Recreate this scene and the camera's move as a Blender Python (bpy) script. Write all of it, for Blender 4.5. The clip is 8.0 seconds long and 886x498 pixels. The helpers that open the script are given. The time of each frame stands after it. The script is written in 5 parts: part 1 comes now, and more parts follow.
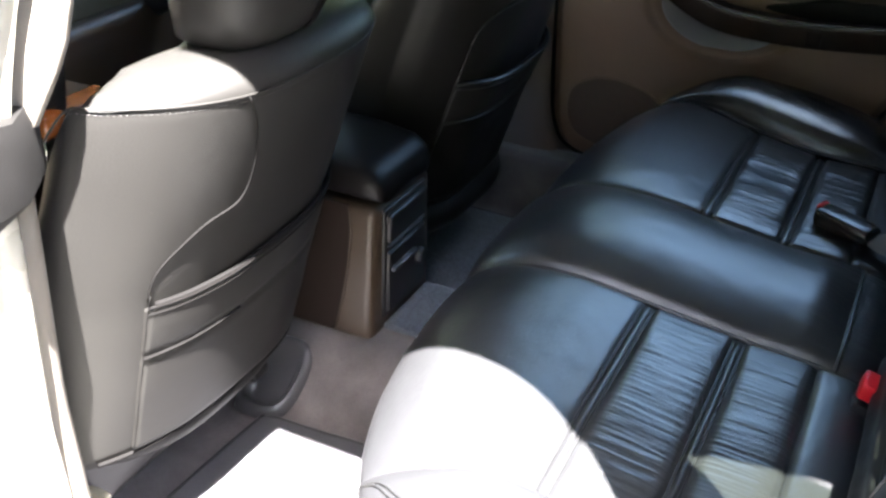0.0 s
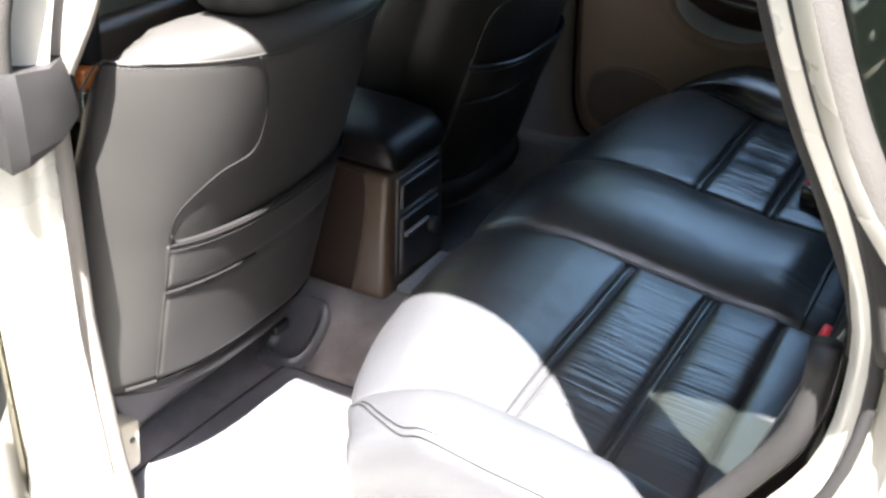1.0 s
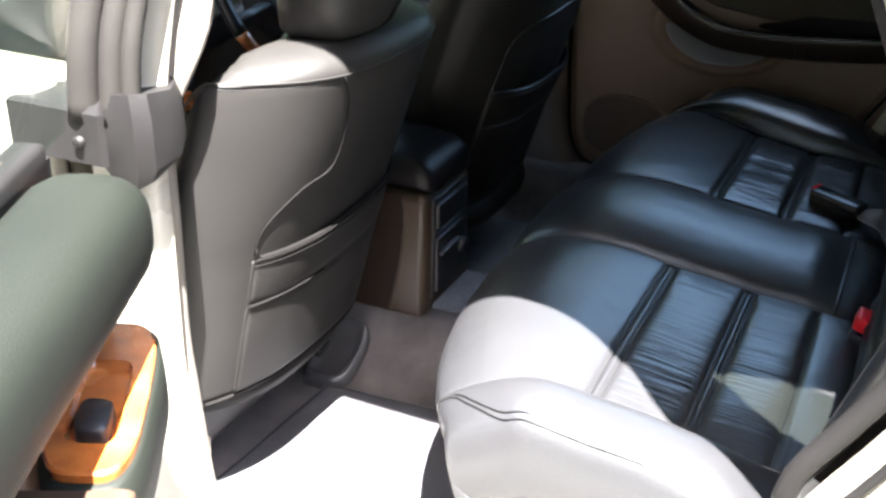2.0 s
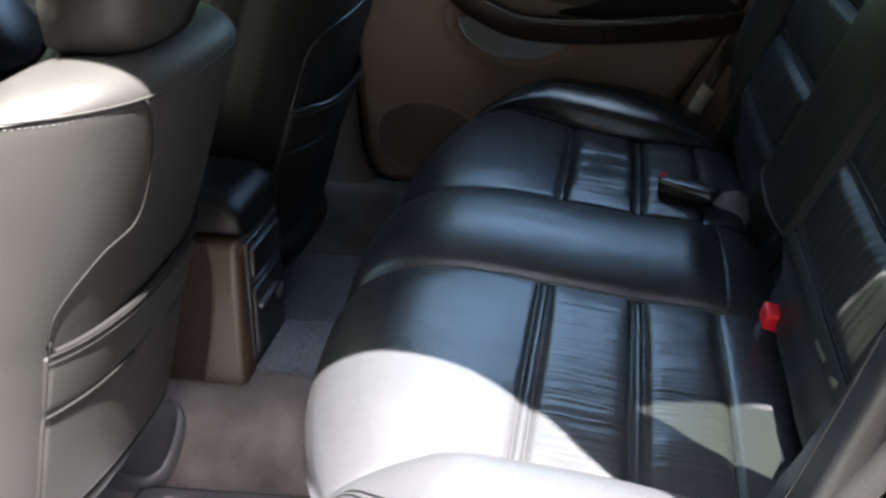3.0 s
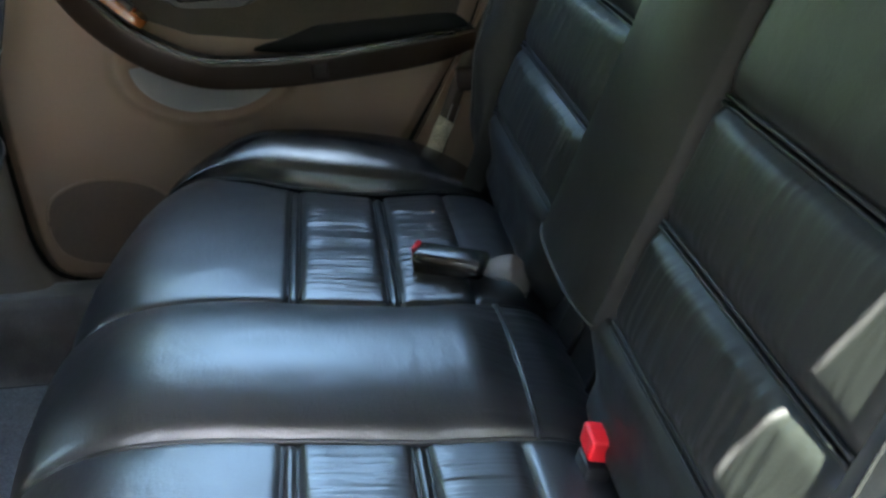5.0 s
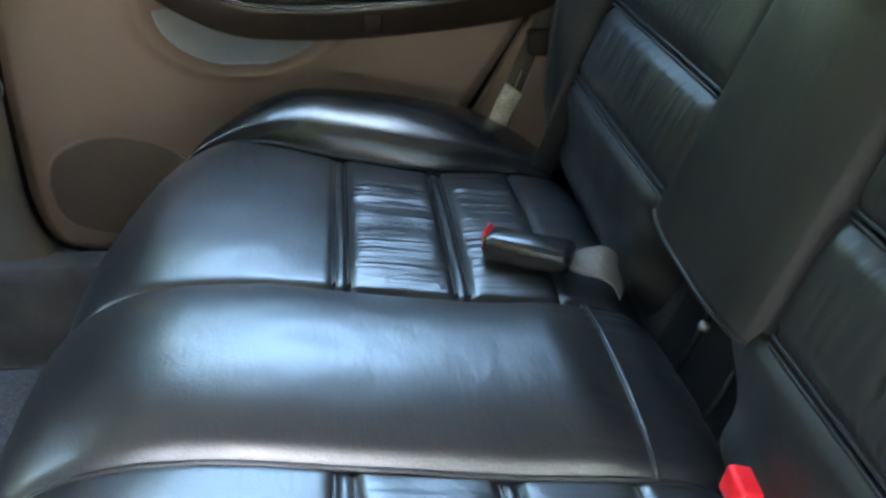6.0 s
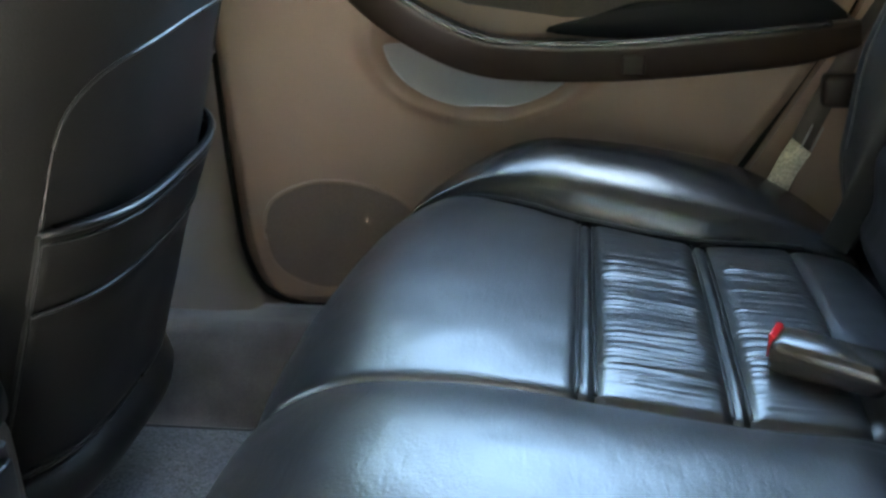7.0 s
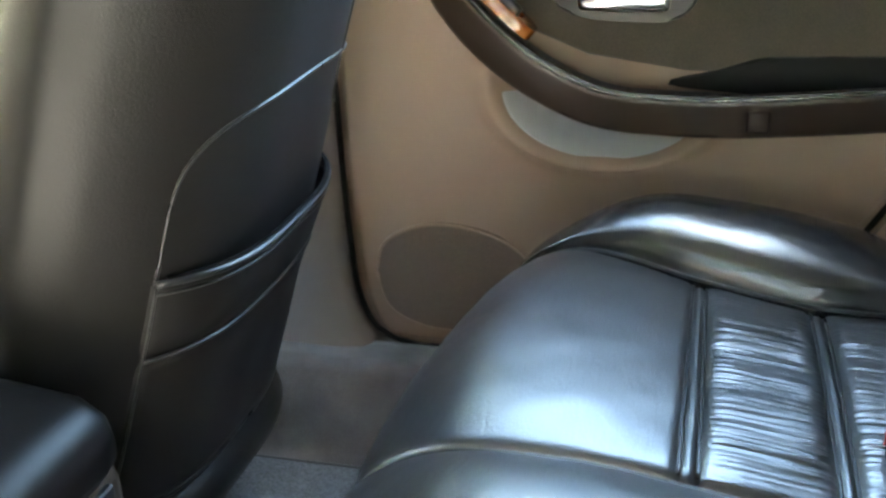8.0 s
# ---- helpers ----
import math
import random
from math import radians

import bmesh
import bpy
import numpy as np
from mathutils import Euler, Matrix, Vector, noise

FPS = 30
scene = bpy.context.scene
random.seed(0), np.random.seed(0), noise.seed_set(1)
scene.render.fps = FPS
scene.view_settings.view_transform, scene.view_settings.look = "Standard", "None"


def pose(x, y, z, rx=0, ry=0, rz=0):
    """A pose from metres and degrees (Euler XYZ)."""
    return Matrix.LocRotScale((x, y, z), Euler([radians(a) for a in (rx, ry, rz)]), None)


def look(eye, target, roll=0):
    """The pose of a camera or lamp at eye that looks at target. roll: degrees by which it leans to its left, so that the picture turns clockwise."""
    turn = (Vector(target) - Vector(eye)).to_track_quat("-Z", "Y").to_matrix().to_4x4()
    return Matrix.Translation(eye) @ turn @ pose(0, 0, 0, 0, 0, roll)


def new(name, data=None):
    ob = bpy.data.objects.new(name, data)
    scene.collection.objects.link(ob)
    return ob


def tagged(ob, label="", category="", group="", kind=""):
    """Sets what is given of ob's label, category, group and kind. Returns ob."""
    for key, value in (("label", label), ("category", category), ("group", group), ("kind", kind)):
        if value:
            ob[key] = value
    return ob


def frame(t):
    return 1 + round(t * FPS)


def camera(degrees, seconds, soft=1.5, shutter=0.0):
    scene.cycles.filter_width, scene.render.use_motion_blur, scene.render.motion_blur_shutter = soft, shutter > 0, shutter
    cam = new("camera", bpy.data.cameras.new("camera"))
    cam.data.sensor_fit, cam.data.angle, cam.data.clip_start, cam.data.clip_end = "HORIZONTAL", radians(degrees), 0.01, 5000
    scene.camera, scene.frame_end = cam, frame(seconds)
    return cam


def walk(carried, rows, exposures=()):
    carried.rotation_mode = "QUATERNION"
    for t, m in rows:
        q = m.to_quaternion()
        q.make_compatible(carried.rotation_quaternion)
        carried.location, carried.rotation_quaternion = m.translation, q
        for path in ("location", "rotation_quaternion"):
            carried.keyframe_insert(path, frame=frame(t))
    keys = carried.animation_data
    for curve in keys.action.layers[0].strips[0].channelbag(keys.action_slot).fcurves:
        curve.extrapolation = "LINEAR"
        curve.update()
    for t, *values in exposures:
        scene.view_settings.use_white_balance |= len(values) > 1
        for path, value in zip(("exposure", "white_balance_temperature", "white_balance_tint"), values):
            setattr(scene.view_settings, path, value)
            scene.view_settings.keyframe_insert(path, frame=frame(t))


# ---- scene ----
cam = camera(44.9, 8.0, soft=2.8)
PATH = [
    (0, (0.237, -1.274, 1.03), (-0.494, 0.305, 0.043), 2.4),
    (0.5, (0.312, -1.3, 1.039), (-0.583, 0.199, 0.063), 0.3),
    (1, (0.377, -1.364, 1.032), (-0.462, 0.171, 0.062), 2.0),
    (1.2, (0.379, -1.389, 1.035), (-0.504, 0.125, 0.073), 3.0),
    (2.3, (0.212, -1.556, 0.991), (-0.393, 0.146, 0.132), 0.8),
    (2.5, (0.174, -1.506, 0.968), (-0.319, 0.233, 0.112), 0.8),
    (3, (0.071, -1.34, 0.921), (-0.231, 0.451, 0.082), 0.0),
    (3.5, (-0.008, -1.232, 0.879), (0.171, 0.562, 0.013), -0.5),
    (4, (-0.036, -1.172, 0.872), (0.256, 0.603, -0.002), -4.0),
    (4.5, (0.037, -1.081, 0.882), (0.272, 0.731, 0.07), -4.2),
    (4.7, (0.068, -1.03, 0.885), (0.267, 0.782, 0.063), -3.7),
    (5.8, (0.023, -0.782, 0.793), (0.207, 1.023, -0.05), -0.3),
    (6, (0.007, -0.752, 0.776), (0.182, 1.053, -0.069), 0.4),
    (6.5, (-0.019, -0.614, 0.745), (-0.068, 1.205, -0.084), -0.8),
    (7, (-0.014, -0.551, 0.734), (-0.253, 1.274, -0.05), -1.4),
    (7.5, (-0.009, -0.527, 0.741), (-0.339, 1.287, -0.034), -1.8),
    (8, (-0.005, -0.529, 0.769), (-0.467, 1.264, 0.013), -1.5),
]
EXPOSURES = [(0.0, 5.5, 6450, 10), (2.5, 4.9, 6450, 11), (3.5, 5.25, 6450, 8), (4.5, 5.95, 6450, 6), (6.0, 7.05, 6550, 5), (7.0, 7.2, 6750, 5), (8.0, 7.8, 7050, 6)]
walk(cam, [(t, look(eye, target, roll)) for t, eye, target, roll in PATH], EXPOSURES)

# ---- daylight: a high sun behind the open door, clear sky ----
SUN = Vector((0.252, -0.36, 1.0)).normalized()
world = bpy.data.worlds.new("sky")
scene.world = world
world.use_nodes = True
sky = world.node_tree.nodes.new("ShaderNodeTexSky")
sky.sky_type = "NISHITA"
sky.sun_disc = False
sky.dust_density = 2.0
sky.sun_elevation = math.asin(SUN.z)
sky.sun_rotation = math.atan2(SUN.x, SUN.y)
back = world.node_tree.nodes["Background"]
back.inputs["Strength"].default_value = 0.06
world.node_tree.links.new(sky.outputs[0], back.inputs[0])
lamp = bpy.data.lights.new("sun", "SUN")
lamp.energy, lamp.angle, lamp.color = 5.0, radians(0.6), (1.0, 0.97, 0.93)
new("sun", lamp).matrix_world = look(SUN * 20, (0, 0, 0))


# ---- materials ----
def material(name, color, rough=0.5, metal=0.0, spec=0.5, grain=0.0, grain_scale=300.0, vary=0.15, vary_scale=6.0,
             coat=0.0, stretch=(1, 1, 1), second=None, sheen=0.0, rough_vary=0.1, fine=0.0, detail=6, mottle=0.0, mottle_scale=40.0):
    m = bpy.data.materials.new(name)
    m.use_nodes = True
    n, l = m.node_tree.nodes, m.node_tree.links
    b = n["Principled BSDF"]
    b.inputs["Metallic"].default_value = metal
    b.inputs["Specular IOR Level"].default_value = spec
    b.inputs["Coat Weight"].default_value = coat
    b.inputs["Coat Roughness"].default_value = 0.12
    b.inputs["Sheen Weight"].default_value = sheen
    co = n.new("ShaderNodeTexCoord")
    mp = n.new("ShaderNodeMapping")
    mp.inputs["Scale"].default_value = stretch
    l.new(co.outputs["Object"], mp.inputs["Vector"])
    big = n.new("ShaderNodeTexNoise")
    big.inputs["Scale"].default_value = vary_scale
    big.inputs["Detail"].default_value = detail
    l.new(mp.outputs[0], big.inputs["Vector"])
    ramp = n.new("ShaderNodeValToRGB")
    c = Vector(color)
    low, high = c * (1 - vary), (Vector(second) if second else c * (1 + vary))
    ramp.color_ramp.elements[0].position, ramp.color_ramp.elements[1].position = 0.3, 0.7
    ramp.color_ramp.elements[0].color, ramp.color_ramp.elements[1].color = (*low, 1), (*high, 1)
    l.new(big.outputs[0], ramp.inputs[0])
    shade = ramp.outputs[0]
    small = n.new("ShaderNodeTexNoise")
    small.inputs["Scale"].default_value = grain_scale
    small.inputs["Detail"].default_value = 3
    l.new(co.outputs["Object"], small.inputs["Vector"])
    if fine:
        mix = n.new("ShaderNodeMix")
        mix.data_type, mix.blend_type = "RGBA", "MULTIPLY"
        mix.inputs["Factor"].default_value = 1.0
        fr = n.new("ShaderNodeMapRange")
        fr.inputs["From Min"].default_value, fr.inputs["From Max"].default_value = 0.3, 0.7
        fr.inputs["To Min"].default_value, fr.inputs["To Max"].default_value = 1 - fine, 1 + fine
        l.new(small.outputs[0], fr.inputs["Value"])
        l.new(shade, mix.inputs[6])
        l.new(fr.outputs[0], mix.inputs[7])
        shade = mix.outputs[2]
    l.new(shade, b.inputs["Base Color"])
    rr = n.new("ShaderNodeMapRange")
    rr.inputs["To Min"].default_value, rr.inputs["To Max"].default_value = max(rough - rough_vary, 0.02), min(rough + rough_vary, 1)
    l.new(big.outputs[0], rr.inputs["Value"])
    l.new(rr.outputs[0], b.inputs["Roughness"])
    if grain:
        bump = n.new("ShaderNodeBump")
        bump.inputs["Strength"].default_value = grain
        bump.inputs["Distance"].default_value = 0.002
        l.new(small.outputs[0], bump.inputs["Height"])
        l.new(bump.outputs[0], b.inputs["Normal"])
        if mottle:
            # soft unevenness of stretched hide under the grain
            soft_noise = n.new("ShaderNodeTexNoise")
            soft_noise.inputs["Scale"].default_value = mottle_scale
            soft_noise.inputs["Detail"].default_value = 2.5
            soft_noise.inputs["Distortion"].default_value = 0.8
            l.new(mp.outputs[0], soft_noise.inputs["Vector"])
            wave = n.new("ShaderNodeBump")
            wave.inputs["Strength"].default_value = mottle
            wave.inputs["Distance"].default_value = 0.004
            l.new(soft_noise.outputs[0], wave.inputs["Height"])
            l.new(wave.outputs[0], bump.inputs["Normal"])
    return m


def glass(name, tint, rough=0.0):
    m = bpy.data.materials.new(name)
    m.use_nodes = True
    n, l = m.node_tree.nodes, m.node_tree.links
    n.remove(n["Principled BSDF"])
    see, shine, mix, fres = n.new("ShaderNodeBsdfTransparent"), n.new("ShaderNodeBsdfGlossy"), n.new("ShaderNodeMixShader"), n.new("ShaderNodeLayerWeight")
    see.inputs["Color"].default_value = (*tint, 1)
    shine.inputs["Roughness"].default_value = rough
    fres.inputs["Blend"].default_value = 0.5
    # share of mirrored light: 0.03 straight on, all of it at grazing angles
    steep, gain = n.new("ShaderNodeMath"), n.new("ShaderNodeMath")
    steep.operation, gain.operation = "POWER", "MULTIPLY_ADD"
    steep.inputs[1].default_value = 5.0
    gain.inputs[1].default_value, gain.inputs[2].default_value = 0.9, 0.03
    l.new(fres.outputs["Facing"], steep.inputs[0])
    l.new(steep.outputs[0], gain.inputs[0])
    l.new(gain.outputs[0], mix.inputs[0])
    l.new(see.outputs[0], mix.inputs[1])
    l.new(shine.outputs[0], mix.inputs[2])
    l.new(mix.outputs[0], n["Material Output"].inputs["Surface"])
    return m


LEATHER = material("black_leather", (0.016, 0.016, 0.0175), 0.35, spec=1.0, grain=0.13, grain_scale=420, vary=0.06, vary_scale=6, rough_vary=0.05, detail=1.0, mottle=0.10, mottle_scale=110, stretch=(1, 0.3, 1))
LEATHER_WORN = material("creased_leather", (0.016, 0.016, 0.0175), 0.34, spec=1.0, grain=0.06, grain_scale=380, vary=0.08, vary_scale=8, rough_vary=0.05, detail=1.0, mottle=0.16, mottle_scale=40)
# cushion leather again, dulled and darkened to hold the seat back's shade
LEATHER_BACK = material("matt_darkened_leather", (0.0132, 0.0135, 0.0130), 0.46, spec=0.23, grain=0.08, grain_scale=420, vary=0.10, vary_scale=7, rough_vary=0.05, detail=2.0, mottle=0.14, mottle_scale=36)
LEATHER_POLISHED = material("polished_black_leather", (0.016, 0.016, 0.0175), 0.22, spec=1.0, grain=0.08, grain_scale=420, vary=0.06, vary_scale=6, rough_vary=0.05, detail=1.0, mottle=0.10, mottle_scale=45)
LEATHER_EDGE = material("leather_piping", (0.018, 0.018, 0.019), 0.30, grain=0.1, vary=0.15)
# near-black piping copy; shade of seams and pocket mouth is in its colour
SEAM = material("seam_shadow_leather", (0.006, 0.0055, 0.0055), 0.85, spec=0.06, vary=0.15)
SHELL = material("seat_back_vinyl", (0.0128, 0.0120, 0.0114), 0.46, spec=0.19, grain=0.15, grain_scale=500, vary=0.12, vary_scale=5, detail=1.0, mottle=0.05, mottle_scale=30)
THREAD = material("stitching", (0.045, 0.044, 0.042), 0.7, vary=0.1)
TAUPE = material("taupe_door_plastic", (0.255, 0.170, 0.122), 0.42, grain=0.25, grain_scale=700, vary=0.06, vary_scale=4)
# door taupe paled and greyed; the cup's sky sheen is in the base colour
CUP = material("sheen_greyed_taupe_plastic", (0.35, 0.345, 0.355), 0.40, spec=1.0, rough_vary=0.03, grain=0.05, grain_scale=500, vary=0.05)
TAUPE_DARK = material("taupe_speaker_cloth", (0.150, 0.104, 0.078), 0.7, grain=0.5, grain_scale=900, vary=0.1, fine=0.2)
MAUVE = material("mauve_grey_trim_plastic", (0.26, 0.212, 0.19), 0.5, grain=0.25, grain_scale=700, vary=0.06, vary_scale=4)
CLOTH = material("brown_door_cloth", (0.075, 0.060, 0.045), 0.9, grain=0.5, grain_scale=600, vary=0.2, vary_scale=12, sheen=0.2, fine=0.2)
ARM = material("dark_brown_vinyl", (0.028, 0.016, 0.010), 0.36, grain=0.04, grain_scale=600, vary=0.12)
CONSOLE = material("brown_console_plastic", (0.058, 0.038, 0.024), 0.36, grain=0.12, grain_scale=700, vary=0.1)
CONSOLE_DARK = material("dark_console_plastic", (0.020, 0.012, 0.009), 0.5, spec=0.25, grain=0.12, grain_scale=700, vary=0.1)
LID = material("armrest_vinyl", (0.007, 0.006, 0.006), 0.40, spec=0.2, grain=0.12, grain_scale=600, vary=0.12)
BLACK = material("black_plastic", (0.016, 0.015, 0.016), 0.38, grain=0.1, grain_scale=500, vary=0.2)
RAIL_PLASTIC = material("blue_grey_plastic", (0.080, 0.076, 0.080), 0.30, grain=0.1, grain_scale=500, vary=0.15)
GREY_PLASTIC = material("grey_plastic", (0.075, 0.075, 0.082), 0.4, grain=0.1, grain_scale=500, vary=0.1)
CARPET = material("taupe_carpet", (0.082, 0.070, 0.068), 0.95, grain=0.5, grain_scale=600, vary=0.25, vary_scale=13, sheen=0.3, fine=0.2, second=(0.165, 0.142, 0.137))
MAT = material("charcoal_mat_carpet", (0.042, 0.040, 0.046), 0.95, grain=0.5, grain_scale=500, vary=0.15, vary_scale=14, sheen=0.2, fine=0.25)
MAT_FAR = material("blue_grey_carpet", (0.105, 0.116, 0.138), 0.95, grain=1.0, grain_scale=300, vary=0.12, vary_scale=18, sheen=0.2, fine=0.5)
PAINT = material("champagne_paint", (0.24, 0.225, 0.19), 0.28, grain=0.0, vary=0.04, coat=0.6)
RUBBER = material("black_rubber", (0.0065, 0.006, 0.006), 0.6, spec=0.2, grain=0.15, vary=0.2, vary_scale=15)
SEAL = material("grey_door_seal", (0.012, 0.011, 0.010), 0.75, spec=0.12, grain=0.3, grain_scale=500, vary=0.12, vary_scale=20)
TRIM = material("grey_trim_cloth", (0.105, 0.092, 0.078), 0.85, grain=0.4, grain_scale=700, vary=0.1)
PILLAR_TRIM = material("dark_mauve_trim_plastic", (0.018, 0.016, 0.016), 0.6, spec=0.2, grain=0.2, grain_scale=700, vary=0.08)
HEADLINER = material("grey_headliner", (0.085, 0.080, 0.078), 0.95, grain=0.4, grain_scale=500, vary=0.06)
# green vinyl taken near black; shade on the pad is in the colour
DOOR_PAD = material("shade_dark_green_vinyl", (0.0045, 0.0055, 0.004), 0.6, spec=0.15, grain=0.2, grain_scale=600, vary=0.08)
CHROME = material("chrome", (0.75, 0.75, 0.74), 0.14, metal=1.0, vary=0.03)
STEEL = material("dull_steel", (0.30, 0.29, 0.28), 0.4, metal=1.0, vary=0.15, vary_scale=30)
WOOD = material("orange_burl_wood", (0.26, 0.055, 0.012), 0.25, vary=0.5, vary_scale=22, coat=1.0, stretch=(1, 1, 3), second=(0.42, 0.13, 0.028))
BRACKET = material("cream_painted_metal", (0.36, 0.32, 0.24), 0.5, vary=0.15, vary_scale=40, grain=0.1)
BUCKLE = material("glossy_dark_buckle_plastic", (0.020, 0.016, 0.014), 0.24, spec=0.8, grain=0.05, vary=0.1)
RED = material("red_plastic", (0.75, 0.015, 0.025), 0.35, vary=0.05)
BELT = material("brown_belt_webbing", (0.060, 0.046, 0.036), 0.75, grain=0.4, grain_scale=600, vary=0.1)
WEBBING = material("grey_webbing", (0.20, 0.18, 0.175), 0.8, grain=0.6, grain_scale=500, vary=0.1)
LABEL = material("cream_label", (0.52, 0.47, 0.36), 0.75, vary=0.2, vary_scale=60, fine=0.3)
DASH = material("olive_dash_plastic", (0.15, 0.138, 0.10), 0.6, grain=0.2, grain_scale=500, vary=0.06)
GRASS = material("lawn", (0.055, 0.085, 0.025), 0.9, vary=0.45, vary_scale=1.2, grain=1.0, grain_scale=30, fine=0.4)
DRIVE = material("weathered_asphalt_drive", (0.08, 0.077, 0.072), 0.85, vary=0.12, vary_scale=2.5, grain=0.5, grain_scale=120, fine=0.2)
LEAF = material("hedge_leaf", (0.028, 0.050, 0.015), 0.55, vary=0.5, vary_scale=3)
BARK = material("bark", (0.08, 0.06, 0.045), 0.9, grain=0.8, grain_scale=40, vary=0.3)
GLASS = glass("clear_glass", (0.91, 0.96, 0.93))
# unseen rear and far quarter glass, tint made up to cut fill
GLASS_DIM = glass("fill_dimming_glass", (0.16, 0.18, 0.17))
GLASS_DARK = glass("tinted_glass", (0.50, 0.54, 0.50))


# ---- building helpers ----
def thing(name, base, label="", category="", group="", kind=""):
    e = new(name)
    e.empty_display_size = 0.05
    e.matrix_basis = Matrix.Translation(base)
    tagged(e, label, category, group, kind)
    return e


def place_mesh(name, mesh, mat, parent=None, label=""):
    mesh.materials.append(mat)
    ob = new(name, mesh)
    if parent is not None:
        ob.parent = parent
        # parts are built in world coordinates
        if parent.parent is None:
            ob.matrix_parent_inverse = parent.matrix_basis.inverted()
    if label:
        ob["label"] = label
    return ob


def mesh_of(verts, faces, smooth=True, name="mesh"):
    me = bpy.data.meshes.new(name)
    me.from_pydata([tuple(v) for v in verts], [], faces)
    bm = bmesh.new()
    bm.from_mesh(me)
    bmesh.ops.recalc_face_normals(bm, faces=bm.faces)
    bm.to_mesh(me)
    bm.free()
    if smooth:
        me.shade_smooth()
    else:
        me.shade_flat()
    me.update()
    return me


def part(name, me, mat, parent=None, label=""):
    """Links a mesh, or a bmesh, as one object."""
    if isinstance(me, bmesh.types.BMesh):
        bm, me = me, bpy.data.meshes.new(name)
        bm.to_mesh(me)
        bm.free()
    return place_mesh(name, me, mat, parent, label)


def curve_points(points, n, closed=False):
    """n points at even steps along a smooth curve through the points."""
    p = [Vector(q) for q in points]
    dense = []
    m = len(p)
    for i in range(m if closed else m - 1):
        if closed:
            a, b, c, d = p[(i - 1) % m], p[i], p[(i + 1) % m], p[(i + 2) % m]
        else:
            a, b, c, d = p[max(i - 1, 0)], p[i], p[i + 1], p[min(i + 2, m - 1)]
        for k in range(24):
            t = k / 24
            dense.append(0.5 * ((2 * b) + (c - a) * t + (2 * a - 5 * b + 4 * c - d) * t * t + (3 * b - a - 3 * c + d) * t ** 3))
    dense.append(p[0] if closed else p[-1])
    lengths = [0.0]
    for a, b in zip(dense, dense[1:]):
        lengths.append(lengths[-1] + (b - a).length)
    out, j = [], 0
    for i in range(n):
        want = lengths[-1] * (i / n if closed else i / (n - 1))
        while j < len(lengths) - 2 and lengths[j + 1] < want:
            j += 1
        step = lengths[j + 1] - lengths[j] or 1
        out.append(dense[j].lerp(dense[j + 1], (want - lengths[j]) / step))
    return out


def loft(rings, cap=True, closed=True, smooth=True):
    """A skin over rings that have equally many points."""
    n = len(rings[0])
    verts = [v for r in rings for v in r]
    faces = []
    for i in range(len(rings) - 1):
        for j in range(n if closed else n - 1):
            a, b = i * n + j, i * n + (j + 1) % n
            faces.append((a, b, b + n, a + n))
    if cap and closed:
        for base, ring in ((0, rings[0]), ((len(rings) - 1) * n, rings[-1])):
            centre = sum((Vector(v) for v in ring), Vector()) / n
            verts.append(centre)
            faces += [(base + j, base + (j + 1) % n, len(verts) - 1) for j in range(n)]
    return mesh_of(verts, faces, smooth)


def tube(points, radius, sides=8, flat=1.0, up=(0, 0, 1), smooth=True):
    """A tube along points; flat squeezes it along the second axis."""
    p = [Vector(q) for q in points]
    rings = []
    for i, c in enumerate(p):
        d = (p[min(i + 1, len(p) - 1)] - p[max(i - 1, 0)]).normalized()
        s = d.cross(Vector(up))
        s = s.normalized() if s.length > 1e-4 else Vector((1, 0, 0))
        t = s.cross(d).normalized()
        r = radius(i / (len(p) - 1)) if callable(radius) else radius
        rings.append([c + s * r * math.cos(a) + t * r * flat * math.sin(a) for a in [2 * math.pi * k / sides for k in range(sides)]])
    return loft(rings, smooth=smooth)


def sheet(fn, nu, nv, skirt=None, smooth=True):
    """A grid fn(u, v), u and v from 0 to 1, with its border drawn out by the vector skirt and closed below."""
    verts = [Vector(fn(i / (nu - 1), j / (nv - 1))) for i in range(nu) for j in range(nv)]
    faces = [(i * nv + j, (i + 1) * nv + j, (i + 1) * nv + j + 1, i * nv + j + 1) for i in range(nu - 1) for j in range(nv - 1)]
    if skirt is not None:
        ring = [i * nv for i in range(nu)] + [(nu - 1) * nv + j for j in range(1, nv)]
        ring += [i * nv + nv - 1 for i in range(nu - 2, -1, -1)] + [j for j in range(nv - 2, 0, -1)]
        base = len(verts)
        if callable(skirt):
            verts += [verts[k] + Vector(skirt(verts[k])) for k in ring]
        else:
            verts += [verts[k] + Vector(skirt) for k in ring]
        m = len(ring)
        faces += [(ring[k], ring[(k + 1) % m], base + (k + 1) % m, base + k) for k in range(m)]
    return mesh_of(verts, faces, smooth)


def rounded_box(lo, hi, bevel=0.01, segments=3, move=None, taper=None):
    bm = bmesh.new()
    bmesh.ops.create_cube(bm, size=1)
    lo, hi = Vector(lo), Vector(hi)
    for v in bm.verts:
        v.co = Vector([lo[k] + (hi[k] - lo[k]) * (v.co[k] + 0.5) for k in range(3)])
        if taper:
            v.co = Vector(taper(v.co))
    bmesh.ops.bevel(bm, geom=bm.edges[:], offset=bevel, segments=segments, profile=0.5, affect="EDGES")
    if move:
        for v in bm.verts:
            v.co = move(v.co)
    bmesh.ops.recalc_face_normals(bm, faces=bm.faces)
    me = bpy.data.meshes.new("box")
    bm.to_mesh(me)
    bm.free()
    me.shade_smooth()
    return me


